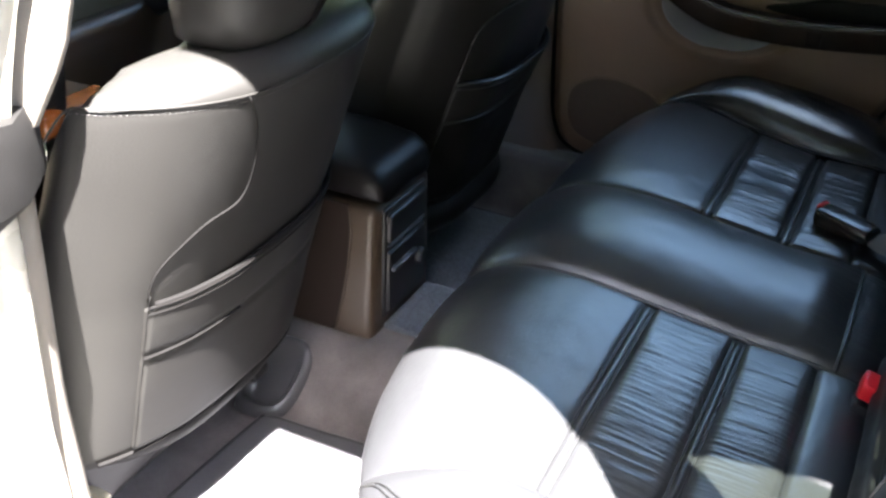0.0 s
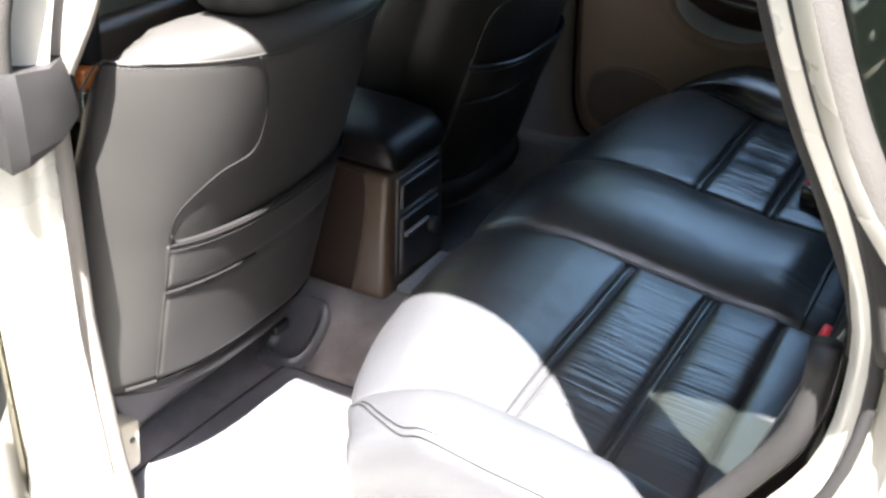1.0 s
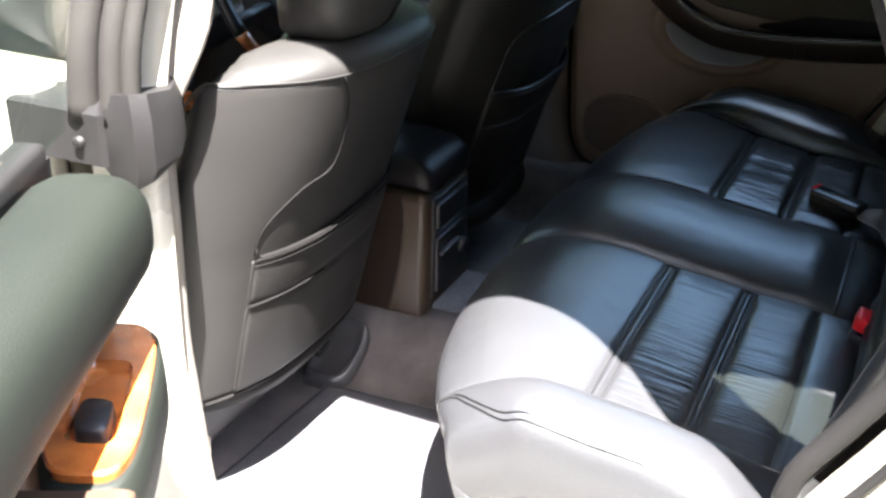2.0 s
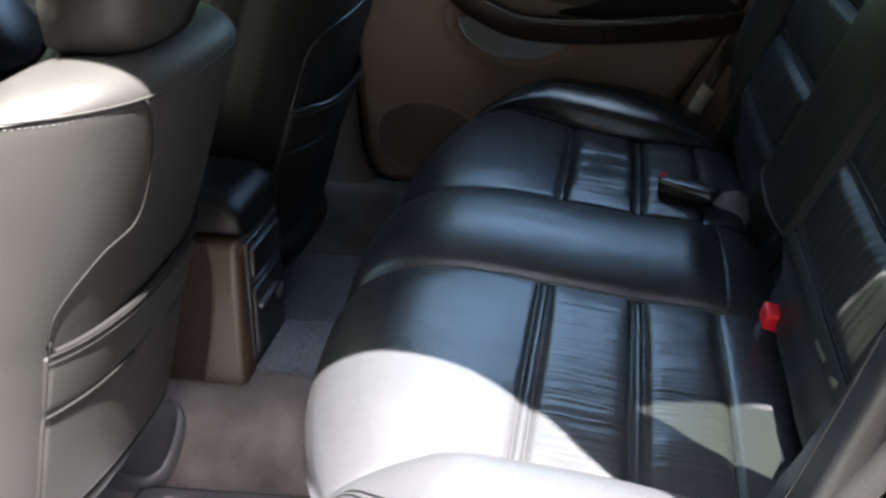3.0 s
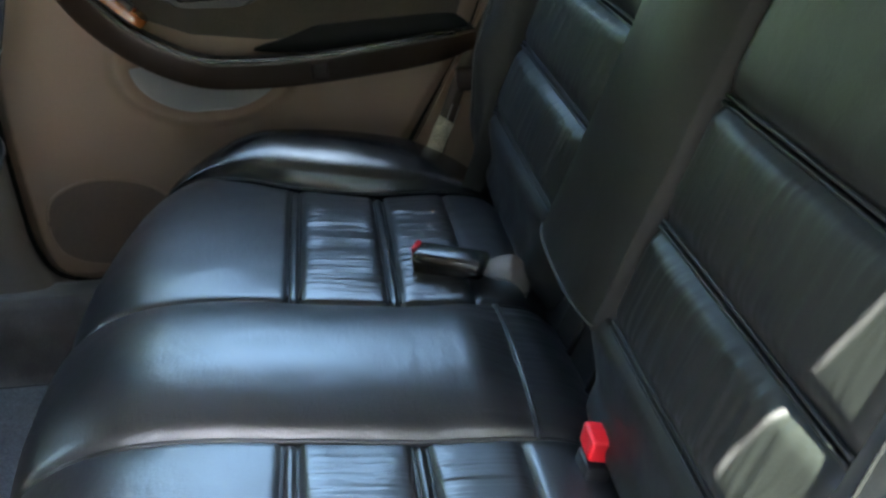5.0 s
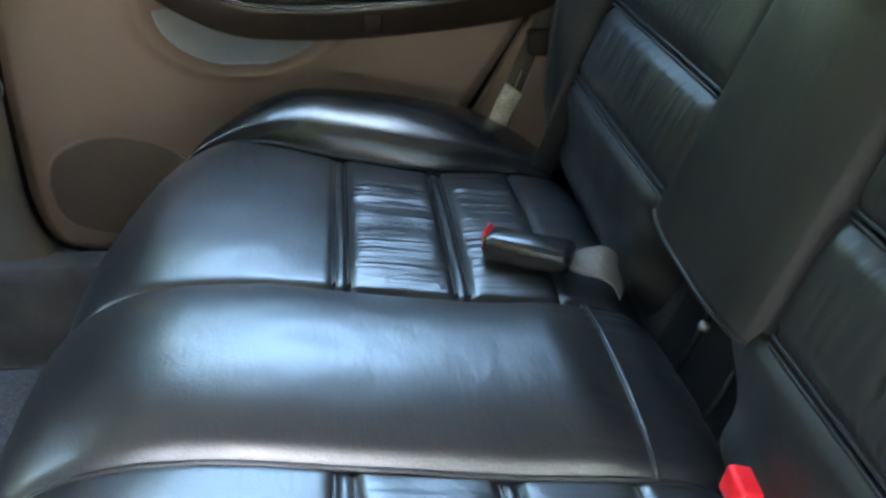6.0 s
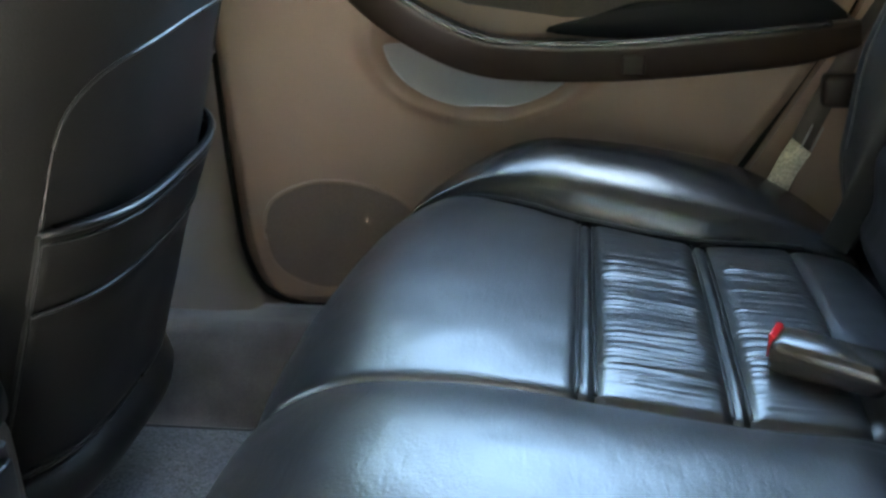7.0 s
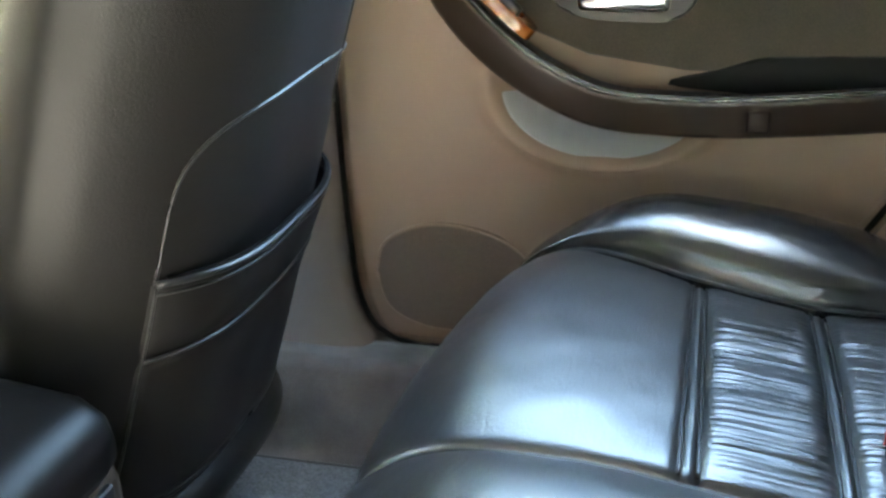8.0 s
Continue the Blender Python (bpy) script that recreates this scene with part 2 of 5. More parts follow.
def outline_slab(points, offset, bevel=0.0, move=None):
    """A flat outline (3D points of one plane), thickened by the vector offset, its edges rounded."""
    bm = bmesh.new()
    front = [bm.verts.new(Vector(p)) for p in points]
    rear = [bm.verts.new(Vector(p) + Vector(offset)) for p in points]
    bm.faces.new(front)
    bm.faces.new(rear[::-1])
    n = len(points)
    for i in range(n):
        bm.faces.new((front[i], rear[i], rear[(i + 1) % n], front[(i + 1) % n]))
    if bevel:
        rim = [e for e in bm.edges if len({v in front for v in e.verts}) == 1]
        bmesh.ops.bevel(bm, geom=rim, offset=bevel, segments=3, profile=0.5, affect="EDGES")
    bmesh.ops.recalc_face_normals(bm, faces=bm.faces)
    if move:
        for v in bm.verts:
            v.co = move(v.co)
    me = bpy.data.meshes.new("slab")
    bm.to_mesh(me)
    bm.free()
    me.shade_smooth()
    me.set_sharp_from_angle(angle=radians(50))
    return me


def dashes(points, radius, run=4, gap=3):
    """Stitches: short pieces of thread along points, in one mesh."""
    verts, faces = [], []
    p = [Vector(q) for q in points]
    for i in range(0, len(p) - run, run + gap):
        a, b = p[i], p[i + run]
        d = (b - a).normalized()
        s = d.cross(Vector((0, 0, 1))).normalized() * radius
        t = s.cross(d).normalized() * radius
        k = len(verts)
        verts += [a, a + (b - a) * 0.2 + s, a + (b - a) * 0.2 + t, a + (b - a) * 0.2 - s, a + (b - a) * 0.2 - t,
                  a + (b - a) * 0.8 + s, a + (b - a) * 0.8 + t, a + (b - a) * 0.8 - s, a + (b - a) * 0.8 - t, b]
        for q in range(4):
            r = (q + 1) % 4
            faces += [(k, k + 1 + q, k + 1 + r), (k + 1 + q, k + 5 + q, k + 5 + r, k + 1 + r), (k + 5 + q, k + 9, k + 5 + r)]
    return mesh_of(verts, faces)


def smooth_step(a, b, x):
    t = min(max((x - a) / (b - a), 0), 1)
    return t * t * (3 - 2 * t)


def interp(x, xs, ys):
    return float(np.interp(x, xs, ys))


def soft(x, xs, ys):
    """Smooth interpolation through a few values."""
    if x <= xs[0]:
        return ys[0]
    for i in range(len(xs) - 1):
        if x <= xs[i + 1]:
            t = (x - xs[i]) / (xs[i + 1] - xs[i])
            m0 = (ys[i + 1] - ys[max(i - 1, 0)]) / (xs[i + 1] - xs[max(i - 1, 0)])
            j = min(i + 2, len(xs) - 1)
            m1 = (ys[j] - ys[i]) / (xs[j] - xs[i])
            h = xs[i + 1] - xs[i]
            return ((2 * t ** 3 - 3 * t * t + 1) * ys[i] + (t ** 3 - 2 * t * t + t) * h * m0
                    + (-2 * t ** 3 + 3 * t * t) * ys[i + 1] + (t ** 3 - t * t) * h * m1)
    return ys[-1]


def rumple(x, y, seed=0.0, scale=9.0):
    return noise.noise(Vector((x * scale + seed, y * scale - seed, seed * 1.7)))


# ---- ground and garden ----
def build_ground():
    me = sheet(lambda u, v: (-300 + 600 * u, -300 + 600 * v, -0.37), 2, 2)
    tagged(part("ground", me, GRASS), "green mown lawn round the parked car", "lawn", kind="structure")
    me = rounded_box((-6, -3.6, -0.45), (7, 2.4, -0.35), 0.01, 1)
    tagged(part("driveway", me, DRIVE), "weathered grey asphalt drive under the car", "driveway", kind="structure")


build_ground()


# ---- car body ----
APERTURE = [(-0.30, -0.600, 1.115), (-0.02, -0.600, 1.113), (0.09, -0.605, 1.10), (0.155, -0.630, 1.03), (0.190, -0.655, 0.93), (0.225, -0.675, 0.847),
            (0.258, -0.680, 0.777), (0.297, -0.682, 0.706), (0.323, -0.685, 0.630), (0.320, -0.690, 0.54), (0.287, -0.690, 0.47), (0.240, -0.690, 0.385),
            (0.20, -0.690, 0.27), (0.14, -0.690, 0.14), (0.04, -0.690, 0.06), (-0.15, -0.690, 0.045), (-0.42, -0.690, 0.045)]


def offset_path(points, back, out):
    """The rear edge of the door opening, pushed away from the opening by back and along y by out."""
    pts = [Vector(p) for p in points]
    res = []
    for i, p in enumerate(pts):
        d = (pts[min(i + 1, len(pts) - 1)] - pts[max(i - 1, 0)]).normalized()
        away = Vector((-d.z, 0, d.x)).normalized()
        if away.dot(p - Vector((-0.15, -0.6, 0.5))) < 0:
            away = -away
        b = back(i / (len(pts) - 1), p) if callable(back) else back
        res.append(p + away * b + Vector((0, out(p) if callable(out) else out, 0)))
    return res


def build_body():
    car = thing("car_body", (0.2, -0.69, -0.37), "champagne painted station wagon body with open rear door", "car")
    edge = curve_points(APERTURE, 90)
    # painted flange that frames the door opening
    profile = [(0.012, 0.012), (0.006, -0.006), (0.018, -0.016), (0.040, -0.018), (0.052, -0.030), (0.060, -0.052), (0.085, -0.062)]
    rings = [offset_path(edge, lambda t, p, b=b: b * (1 - 0.46 * smooth_step(0.64, 0.74, p.z)), o) for b, o in profile]
    part("door_jamb", loft(rings, cap=False, closed=False), PAINT, car, "sunlit champagne painted door jamb")
    CUT = next(i for i, q in enumerate(edge) if q.z < 0.60 and i > 20)
    part("door_seal", tube(offset_path(edge[:CUT], 0.009, 0.001), lambda t: 0.0070 + 0.0055 * smooth_step(0.64, 0.72, edge[int(t * (CUT - 1))].z), 12), SEAL, car, "pale grey rubber door seal")
    part("lower_door_seal", tube(offset_path(edge[CUT - 1:], lambda t, p: 0.010 - 0.022 * smooth_step(0.32, 0.42, p.z), 0.008), lambda t: 0.0115 - 0.0055 * smooth_step(0.15, 0.5, t), 12), RUBBER, car, "black rubber door seal")
    part("seal_lip", tube(offset_path(edge, 0.026, -0.022), 0.005, 8), RUBBER, car)
    top = curve_points(APERTURE[2:9], 40)
    part("seal_pad", tube(offset_path(top, 0.040, -0.030), 0.017, 10, 0.8), SEAL, car, "soft grey window seal on the rear pillar")
    # inner lining of the rear pillar, between the opening and the quarter window
    inner_edge = curve_points(APERTURE[2:12], 54)
    part("pillar_lining", loft([offset_path(inner_edge, b, o) for b, o in ((0.0, 0.006), (0.0, 0.022), (0.004, 0.044), (0.016, 0.056), (0.05, 0.062))], cap=False, closed=False), PILLAR_TRIM, car, "dark grey moulded pillar lining")
    pil = [(0.02, -0.595, 1.115), (0.21, -0.600, 1.12), (0.236, -0.608, 1.118), (0.256, -0.628, 1.0), (0.294, -0.650, 0.90), (0.326, -0.662, 0.79), (0.37, -0.668, 0.70), (0.345, -0.675, 0.64), (0.315, -0.672, 0.706),
           (0.278, -0.670, 0.777), (0.245, -0.665, 0.847), (0.205, -0.645, 0.93), (0.165, -0.622, 1.02)]
    bm = bmesh.new()
    vs = [bm.verts.new(p) for p in pil]
    f = bm.faces.new(vs)
    r = bmesh.ops.extrude_face_region(bm, geom=[f])
    for v in r["geom"]:
        if isinstance(v, bmesh.types.BMVert):
            v.co += Vector((0.0, 0.02, 0.004))
    bmesh.ops.recalc_face_normals(bm, faces=bm.faces)
    part("rear_pillar", bm, TRIM, car, "grey moulded rear pillar cover")
    JAMB = offset_path(edge, 0.085, -0.062)
    LOW = min(i for i, q in enumerate(edge) if q.z < 0.70 and i > 20)
    # quarter panel under the side window, wheel arch inside
    def quarter(u, v):
        a = JAMB
        p = a[int(LOW + u * (76 - LOW))]
        q = Vector((1.35, -0.72, 0.72 - 0.7 * u))
        return p.lerp(q, v)
    part("quarter_panel", sheet(quarter, 40, 8), PAINT, car)
    part("inner_panel", outline_slab([(0.34, -0.655, 0.70), (1.3, -0.64, 0.70), (1.3, -0.64, -0.02), (0.16, -0.655, -0.02), (0.22, -0.655, 0.25), (0.34, -0.655, 0.50)], (0, 0.02, 0)), TRIM, car, "grey lining of the load bay side")
    for side, sy in (("near", -1), ("far", 1)):
        part("belt_rail", rounded_box((0.47, sy * 0.70 - 0.03, 0.68), (1.3, sy * 0.70 + 0.03, 0.72), 0.01, 2), PAINT, car)
        # side window of the load bay
        face = lambda x, z, d=0.0: (x, sy * (0.712 - d - (z - 0.70) * 0.16), z)
        part("quarter_window", outline_slab([face(0.345, 0.695), face(0.297, 0.802), face(0.272, 0.855), face(0.215, 0.97), face(0.165, 1.09), face(0.18, 1.12), face(1.15, 1.11), face(1.28, 0.695)], (0, sy * 0.004, 0)), GLASS_DARK if sy < 0 else GLASS_DIM, car, "tinted glass side window")
        if sy < 0:
            part("window_border", outline_slab([face(0.350, 0.698, 0.006), face(0.302, 0.802, 0.006), face(0.277, 0.855, 0.006), face(0.220, 0.97, 0.006), face(0.172, 1.09, 0.006), face(0.20, 1.126, 0.006), face(0.54, 1.132, 0.006), face(0.465, 1.120, 0.006), face(0.40, 1.097, 0.006), face(0.35, 1.076, 0.006), face(0.285, 1.047, 0.006), face(0.321, 0.935, 0.006), face(0.351, 0.838, 0.006), face(0.385, 0.72, 0.006), face(0.395, 0.698, 0.006)], (0, 0.003, 0)), BLACK, car, "black border behind the side glass")
        part("rear_corner_post", outline_slab([(1.28, sy * 0.70, 0.70), (1.16, sy * 0.60, 1.11), (1.26, sy * 0.60, 1.11), (1.38, sy * 0.70, 0.70)], (0, -sy * 0.03, 0)), PAINT, car)
        part("roof_rail", tube(curve_points([(-1.75, sy * 0.68, 0.66), (-1.46, sy * 0.65, 0.87), (-1.10, sy * 0.62, 1.09), (-0.3, sy * 0.615, 1.14), (0.4, sy * 0.615, 1.13), (1.22, sy * 0.615, 1.09)], 40), 0.028, 10), PAINT, car)
    # roof with its lining
    def roof(h):
        def fn(u, v):
            x = -1.12 + 2.37 * u
            y = -0.61 + 1.22 * v
            return (x, y, h + 0.025 * (1 - (2 * v - 1) ** 2) - 0.02 * (2 * u - 1) ** 2)
        return fn
    part("roof_skin", sheet(roof(1.155), 24, 12), PAINT, car)
    # floor pan, sills, bulkhead, tailgate
    part("floor_pan", rounded_box((-1.7, -0.70, -0.12), (1.35, 0.70, -0.02), 0.01, 1), RUBBER, car)
    part("sill", rounded_box((-1.5, -0.73, -0.10), (0.10, -0.615, 0.045), 0.018, 3), PAINT, car, "painted door sill")
    part("sill_trim", rounded_box((-0.42, -0.645, 0.02), (0.02, -0.605, 0.052), 0.008, 2), GREY_PLASTIC, car, "grey plastic sill strip")
    part("bulkhead", rounded_box((-1.75, -0.70, -0.1), (-1.68, 0.70, 0.66), 0.01, 1), PAINT, car)
    part("bonnet", rounded_box((-2.6, -0.70, 0.50), (-1.70, 0.70, 0.60), 0.03, 2), PAINT, car)
    part("tailgate", rounded_box((1.32, -0.66, -0.02), (1.38, 0.66, 0.70), 0.02, 2), PAINT, car)
    part("rear_window", outline_slab([(1.36, -0.62, 0.70), (1.36, 0.62, 0.70), (1.24, 0.58, 1.11), (1.24, -0.58, 1.11)], (0.004, 0, 0)), GLASS_DIM, car, "rear window tinted to cut light from behind")
    part("windscreen", outline_slab([(-1.74, -0.62, 0.66), (-1.74, 0.62, 0.66), (-1.12, 0.60, 1.12), (-1.12, -0.60, 1.12)], (0.003, 0, -0.004)), GLASS, car).visible_shadow = False
    # far side: sill, pillars, outer skin
    part("far_sill", rounded_box((-1.5, 0.69, -0.1), (1.3, 0.75, 0.088), 0.01, 2), RUBBER, car)
    part("far_quarter", rounded_box((0.34, 0.69, 0.0), (1.33, 0.74, 0.70), 0.02, 2), PAINT, car)
    # backing slab added behind the door gap to stop outside light leaking
    part("far_gap_backing", outline_slab([(-0.03, 0.704, 0.085), (0.12, 0.704, 0.085), (0.42, 0.704, 0.50), (0.47, 0.704, 0.70), (0.24, 0.704, 0.70), (0.16, 0.704, 0.42)], (0, 0.006, 0)), RUBBER, car)
    part("far_front_skin", rounded_box((-1.6, 0.70, 0.05), (-0.50, 0.75, 0.68), 0.02, 2), PAINT, car)
    part("far_door_post", rounded_box((-0.57, 0.688, 0.03), (-0.452, 0.75, 0.70), 0.006, 2), RUBBER, car)
    part("near_front_skin", rounded_box((-1.6, -0.76, 0.05), (-0.545, -0.71, 0.68), 0.02, 2), PAINT, car)
    part("far_post", outline_slab([(-0.56, 0.69, 0.66), (-0.47, 0.69, 0.66), (-0.38, 0.61, 1.12), (-0.46, 0.61, 1.12)], (0, -0.03, 0)), TRIM, car)
    part("far_rear_post", outline_slab([(0.33, 0.69, 0.66), (0.50, 0.69, 0.66), (0.36, 0.61, 1.12), (0.17, 0.61, 1.12)], (0, -0.03, 0)), TRIM, car)
    me = sheet(roof(1.115), 24, 12)
    tagged(part("ceiling", me, HEADLINER), "grey cloth headliner of the car", "headliner", kind="structure")


build_body()


def build_b_pillar():
    p = thing("door_pillar", (-0.46, -0.70, 0.0), "champagne painted door pillar with black rubber cap and grey seals", "pillar")
    # painted lower post
    lev = [(0.0, -0.56, -0.39), (0.15, -0.520, -0.415), (0.35, -0.503, -0.431), (0.52, -0.500, -0.429), (0.62, -0.505, -0.431), (0.76, -0.51, -0.432), (1.12, -0.47, -0.385)]
    rings = []
    for z in np.linspace(0.0, 1.12, 44):
        a, b = interp(z, [q[0] for q in lev], [q[1] for q in lev]), interp(z, [q[0] for q in lev], [q[2] for q in lev])
        yo = soft(z, [0.0, 0.58, 0.68, 0.80, 1.12], [-0.705, -0.705, -0.690, -0.655, -0.595])
        sec = [(a, yo - 0.03), (a + 0.01, yo - 0.035), (b - 0.03, yo - 0.022), (b - 0.012, yo - 0.012), (b, yo + 0.004), (b - 0.022, yo + 0.025), (b - 0.042, yo + 0.045), (a - 0.01, yo + 0.05)]
        rings.append([(x, y, z) for x, y in sec])
    part("post", loft(rings), PAINT, p, "sunlit painted post")
    cover = []
    for r in rings:
        x, y, z = r[5]
        lip = 0.044 * smooth_step(0.60, 0.74, z)
        cover.append([(x + 0.003 + lip, y + 0.006, z), (x - 0.004 + lip, y + 0.024, z), (x - 0.02 + 0.6 * lip, y + 0.040, z), (x - 0.05, y + 0.052, z), (x - 0.14, y + 0.055, z), (x - 0.14, y + 0.02, z), (x - 0.02, y - 0.004, z)])
    part("inner_cover", loft(cover), TRIM, p, "taupe inner pillar cover")
    # rubber cap at the belt line
    plan = [(-0.575, -0.768), (-0.458, -0.766), (-0.452, -0.762), (-0.418, -0.760), (-0.404, -0.748), (-0.410, -0.70), (-0.446, -0.645), (-0.575, -0.650)]
    rings = []
    for z, tall in ((0.586, (0.022, 0.022, 0.010, 0.0, 0.008, 0.016, 0.016, 0.026)), (0.608, (0,) * 8), (0.662, (0,) * 8), (0.686, (-0.020, -0.018, -0.004, 0.0, 0.0, -0.008, -0.012, -0.020))):
        k = 1.0 if z in (0.608, 0.662) else 0.93
        rings.append([(-0.50 + (x + 0.50) * k, -0.70 + (y + 0.70) * k, z + dz) for (x, y), dz in zip(plan, tall)])
    me = loft(rings)
    me.set_sharp_from_angle(angle=radians(28))
    part("rubber_cap", me, RUBBER, p, "black moulded rubber cap")
    part("cap_screw", tube([(-0.482, -0.772, 0.632), (-0.482, -0.760, 0.632)], 0.006, 12), RUBBER, p)
    for k, (dx, r) in enumerate(((-0.052, 0.013), (-0.030, 0.010), (-0.085, 0.017))):
        line = curve_points([(-0.400 + dx, -0.745 + 0.1 * dx, 0.650), (-0.398 + dx, -0.735 + 0.1 * dx, 0.73), (-0.392 + dx, -0.712 + 0.1 * dx, 0.81), (-0.36 + dx, -0.655 + 0.1 * dx, 1.10)], 24)
        part("window_seal", tube(line, r, 10), SEAL, p, "soft grey window seal")
    part("latch_striker", rounded_box((-0.43, -0.72, 0.02), (-0.418, -0.66, 0.09), 0.004, 2), STEEL, p)


build_b_pillar()


# ---- floor ----
def floor_height(x, y):
    tunnel = 0.106 * smooth_step(0.215, 0.085, abs(y))
    side = 0.125 * smooth_step(0.575, 0.615, y)
    return tunnel + side - 0.004


def build_floor():
    me = sheet(lambda u, v: (-1.65 + 2.9 * u, -0.64 + 1.32 * v, floor_height(0, -0.64 + 1.32 * v)), 40, 110, (0, 0, -0.015))
    tagged(part("floor", me, CARPET), "taupe fitted car carpet over a raised tunnel", "carpet", kind="structure")

    def rug(name, outline, mat, label, lift):
        t = thing(name, outline[0] + (0.0,), label, "floor mat", "car floor mats")
        pts = curve_points([(x, y, 0) for x, y in outline], 80, True)
        part("carpet_sheet", outline_slab([(p.x, p.y, floor_height(0, p.y) + lift) for p in pts], (0, 0, -0.010), 0.003), mat, t)
        part("bound_edge", tube([(p.x, p.y, floor_height(0, p.y) + lift - 0.002) for p in pts + pts[:1]], 0.0035, 8), BLACK, t, "dark bound edge")

    rug("floor_mat", [(-0.53, -0.228), (-0.535, -0.235), (-0.545, -0.42), (-0.54, -0.58), (-0.40, -0.60), (-0.22, -0.60), (-0.12, -0.58), (-0.12, -0.22), (-0.32, -0.212), (-0.45, -0.220), (-0.515, -0.222)],
        MAT, "charcoal pile floor mat with a bound edge, partly sunlit", 0.012)
    rug("floor_mat", [(-0.86, 0.24), (-0.87, 0.40), (-0.86, 0.54), (-0.70, 0.550), (-0.36, 0.551), (-0.12, 0.551), (-0.12, 0.24), (-0.3, 0.235)],
        MAT_FAR, "blue-grey pile floor mat in the shaded footwell", 0.012)
    t = thing("tunnel_mat", (-0.36, 0.0, 0.106), "pale blue-grey mat piece laid over the floor tunnel", "floor mat", "car floor mats")

    def lay(u, v):
        y = -0.060 + 0.145 * v
        return (-0.420 + 0.26 * u, y, floor_height(0, y) + 0.010)
    part("carpet_sheet", sheet(lay, 20, 24, (0, 0, -0.008)), MAT_FAR, t)
    # carpeted step below the far door
    t = thing("seat_rail_cover", (-0.55, -0.16, 0.02), "grey plastic cover over the front seat rail end", "rail cover")

    def dome(u, v):
        a = 2 * math.pi * u
        c, s = math.cos(a), math.sin(a)
        n = 3.0
        k = 1 / (abs(c) ** n + abs(s) ** n) ** (1 / n)
        y = -0.176 + 0.054 * v * k * s
        return (-0.548 + 0.049 * v * k * c + 0.25 * (y + 0.172), y, floor_height(0, y) + 0.006 + 0.014 * math.exp(-((v - 0.76) / 0.16) ** 2) - 0.030 * smooth_step(0.9, 1, v))
    part("cover", sheet(dome, 60, 30), RAIL_PLASTIC, t)
    part("slot", rounded_box((-0.598, -0.210, 0.045), (-0.558, -0.172, 0.064), 0.004, 2), BLACK, t, "dark rail slot")
    part("rail", rounded_box((-0.95, -0.175, 0.035), (-0.60, -0.135, 0.075), 0.005, 2), STEEL, t)


build_floor()

# ---- rear bench cushion ----
PROFILE = curve_points([(-0.175, 0, 0.025), (-0.215, 0, 0.09), (-0.250, 0, 0.155), (-0.268, 0, 0.215), (-0.262, 0, 0.262), (-0.240, 0, 0.298), (-0.200, 0, 0.322), (-0.15, 0, 0.333),
                        (-0.08, 0, 0.333), (0.0, 0, 0.323), (0.11, 0, 0.308), (0.20, 0, 0.301), (0.262, 0, 0.289), (0.295, 0, 0.258)], 240)


def profile_at(x):
    """The place along the profile at which its upper side passes x."""
    for i in range(60, 239):
        if PROFILE[i + 1].x >= x and PROFILE[i].z > 0.2:
            return (i + (x - PROFILE[i].x) / (PROFILE[i + 1].x - PROFILE[i].x)) / 239
    return 1.0


def on_profile(s, y):
    f = min(max(s, 0), 1) * 239
    i = min(int(f), 238)
    p = PROFILE[i].lerp(PROFILE[i + 1], f - i)
    r = min(abs(y), 0.61) / 0.58
    shift = (0.055 if y > 0 else 0.082) * r ** 3 * smooth_step(0.02, -0.22, p.x)
    if y < 0:
        # the corner next to the open door is drawn back and tucked under
        shift += 0.75 * max(0.0, 0.29 - p.z) * r ** 6 * smooth_step(0.0, -0.15, p.x)
    dish = -0.006 * smooth_step(0.13, 0.3, abs(y)) * smooth_step(-0.22, -0.05, p.x)
    return Vector((p.x + shift, y, p.z + dish)), Vector((p.x, 0, p.z))


def seam_y(x, sgn=1):
    """Where the side bolster meets the seat panels."""
    if sgn < 0:
        return soft(x, [-0.30, -0.15, -0.10, 0.0, 0.11, 0.22, 0.30], [0.568, 0.555, 0.545, 0.532, 0.528, 0.528, 0.53])
    return soft(x, [-0.30, -0.20, -0.10, 0.0, 0.11, 0.22, 0.30], [0.560, 0.550, 0.525, 0.500, 0.489, 0.497, 0.50])


def groove(u, v, lu, lv, depth=0.0034, width=0.0042):
    du, dv = min(u, 1 - u) * lu, min(v, 1 - v) * lv
    return depth * (math.exp(-(du / width) ** 2) + math.exp(-(dv / width) ** 2))


def creases(a, b, seed, reach=1.0):
    """Leather creases: uneven ridges that run along b and follow one another along a (metres)."""
    w = 0
    for k, (f, g) in enumerate(((92, 7), (170, 13), (44, 4))):
        q = noise.noise(Vector((a * f, b * g + seed * 3.1, seed + 7 * k)))
        w += (1 - abs(q) * 2.2) * (0.5, 0.3, 0.5)[k]
    patchy = 0.55 + 0.9 * noise.noise(Vector((a * 14, b * 10, seed * 2.3)))
    return w * reach * max(0.5, patchy)


CROWN = 0.008


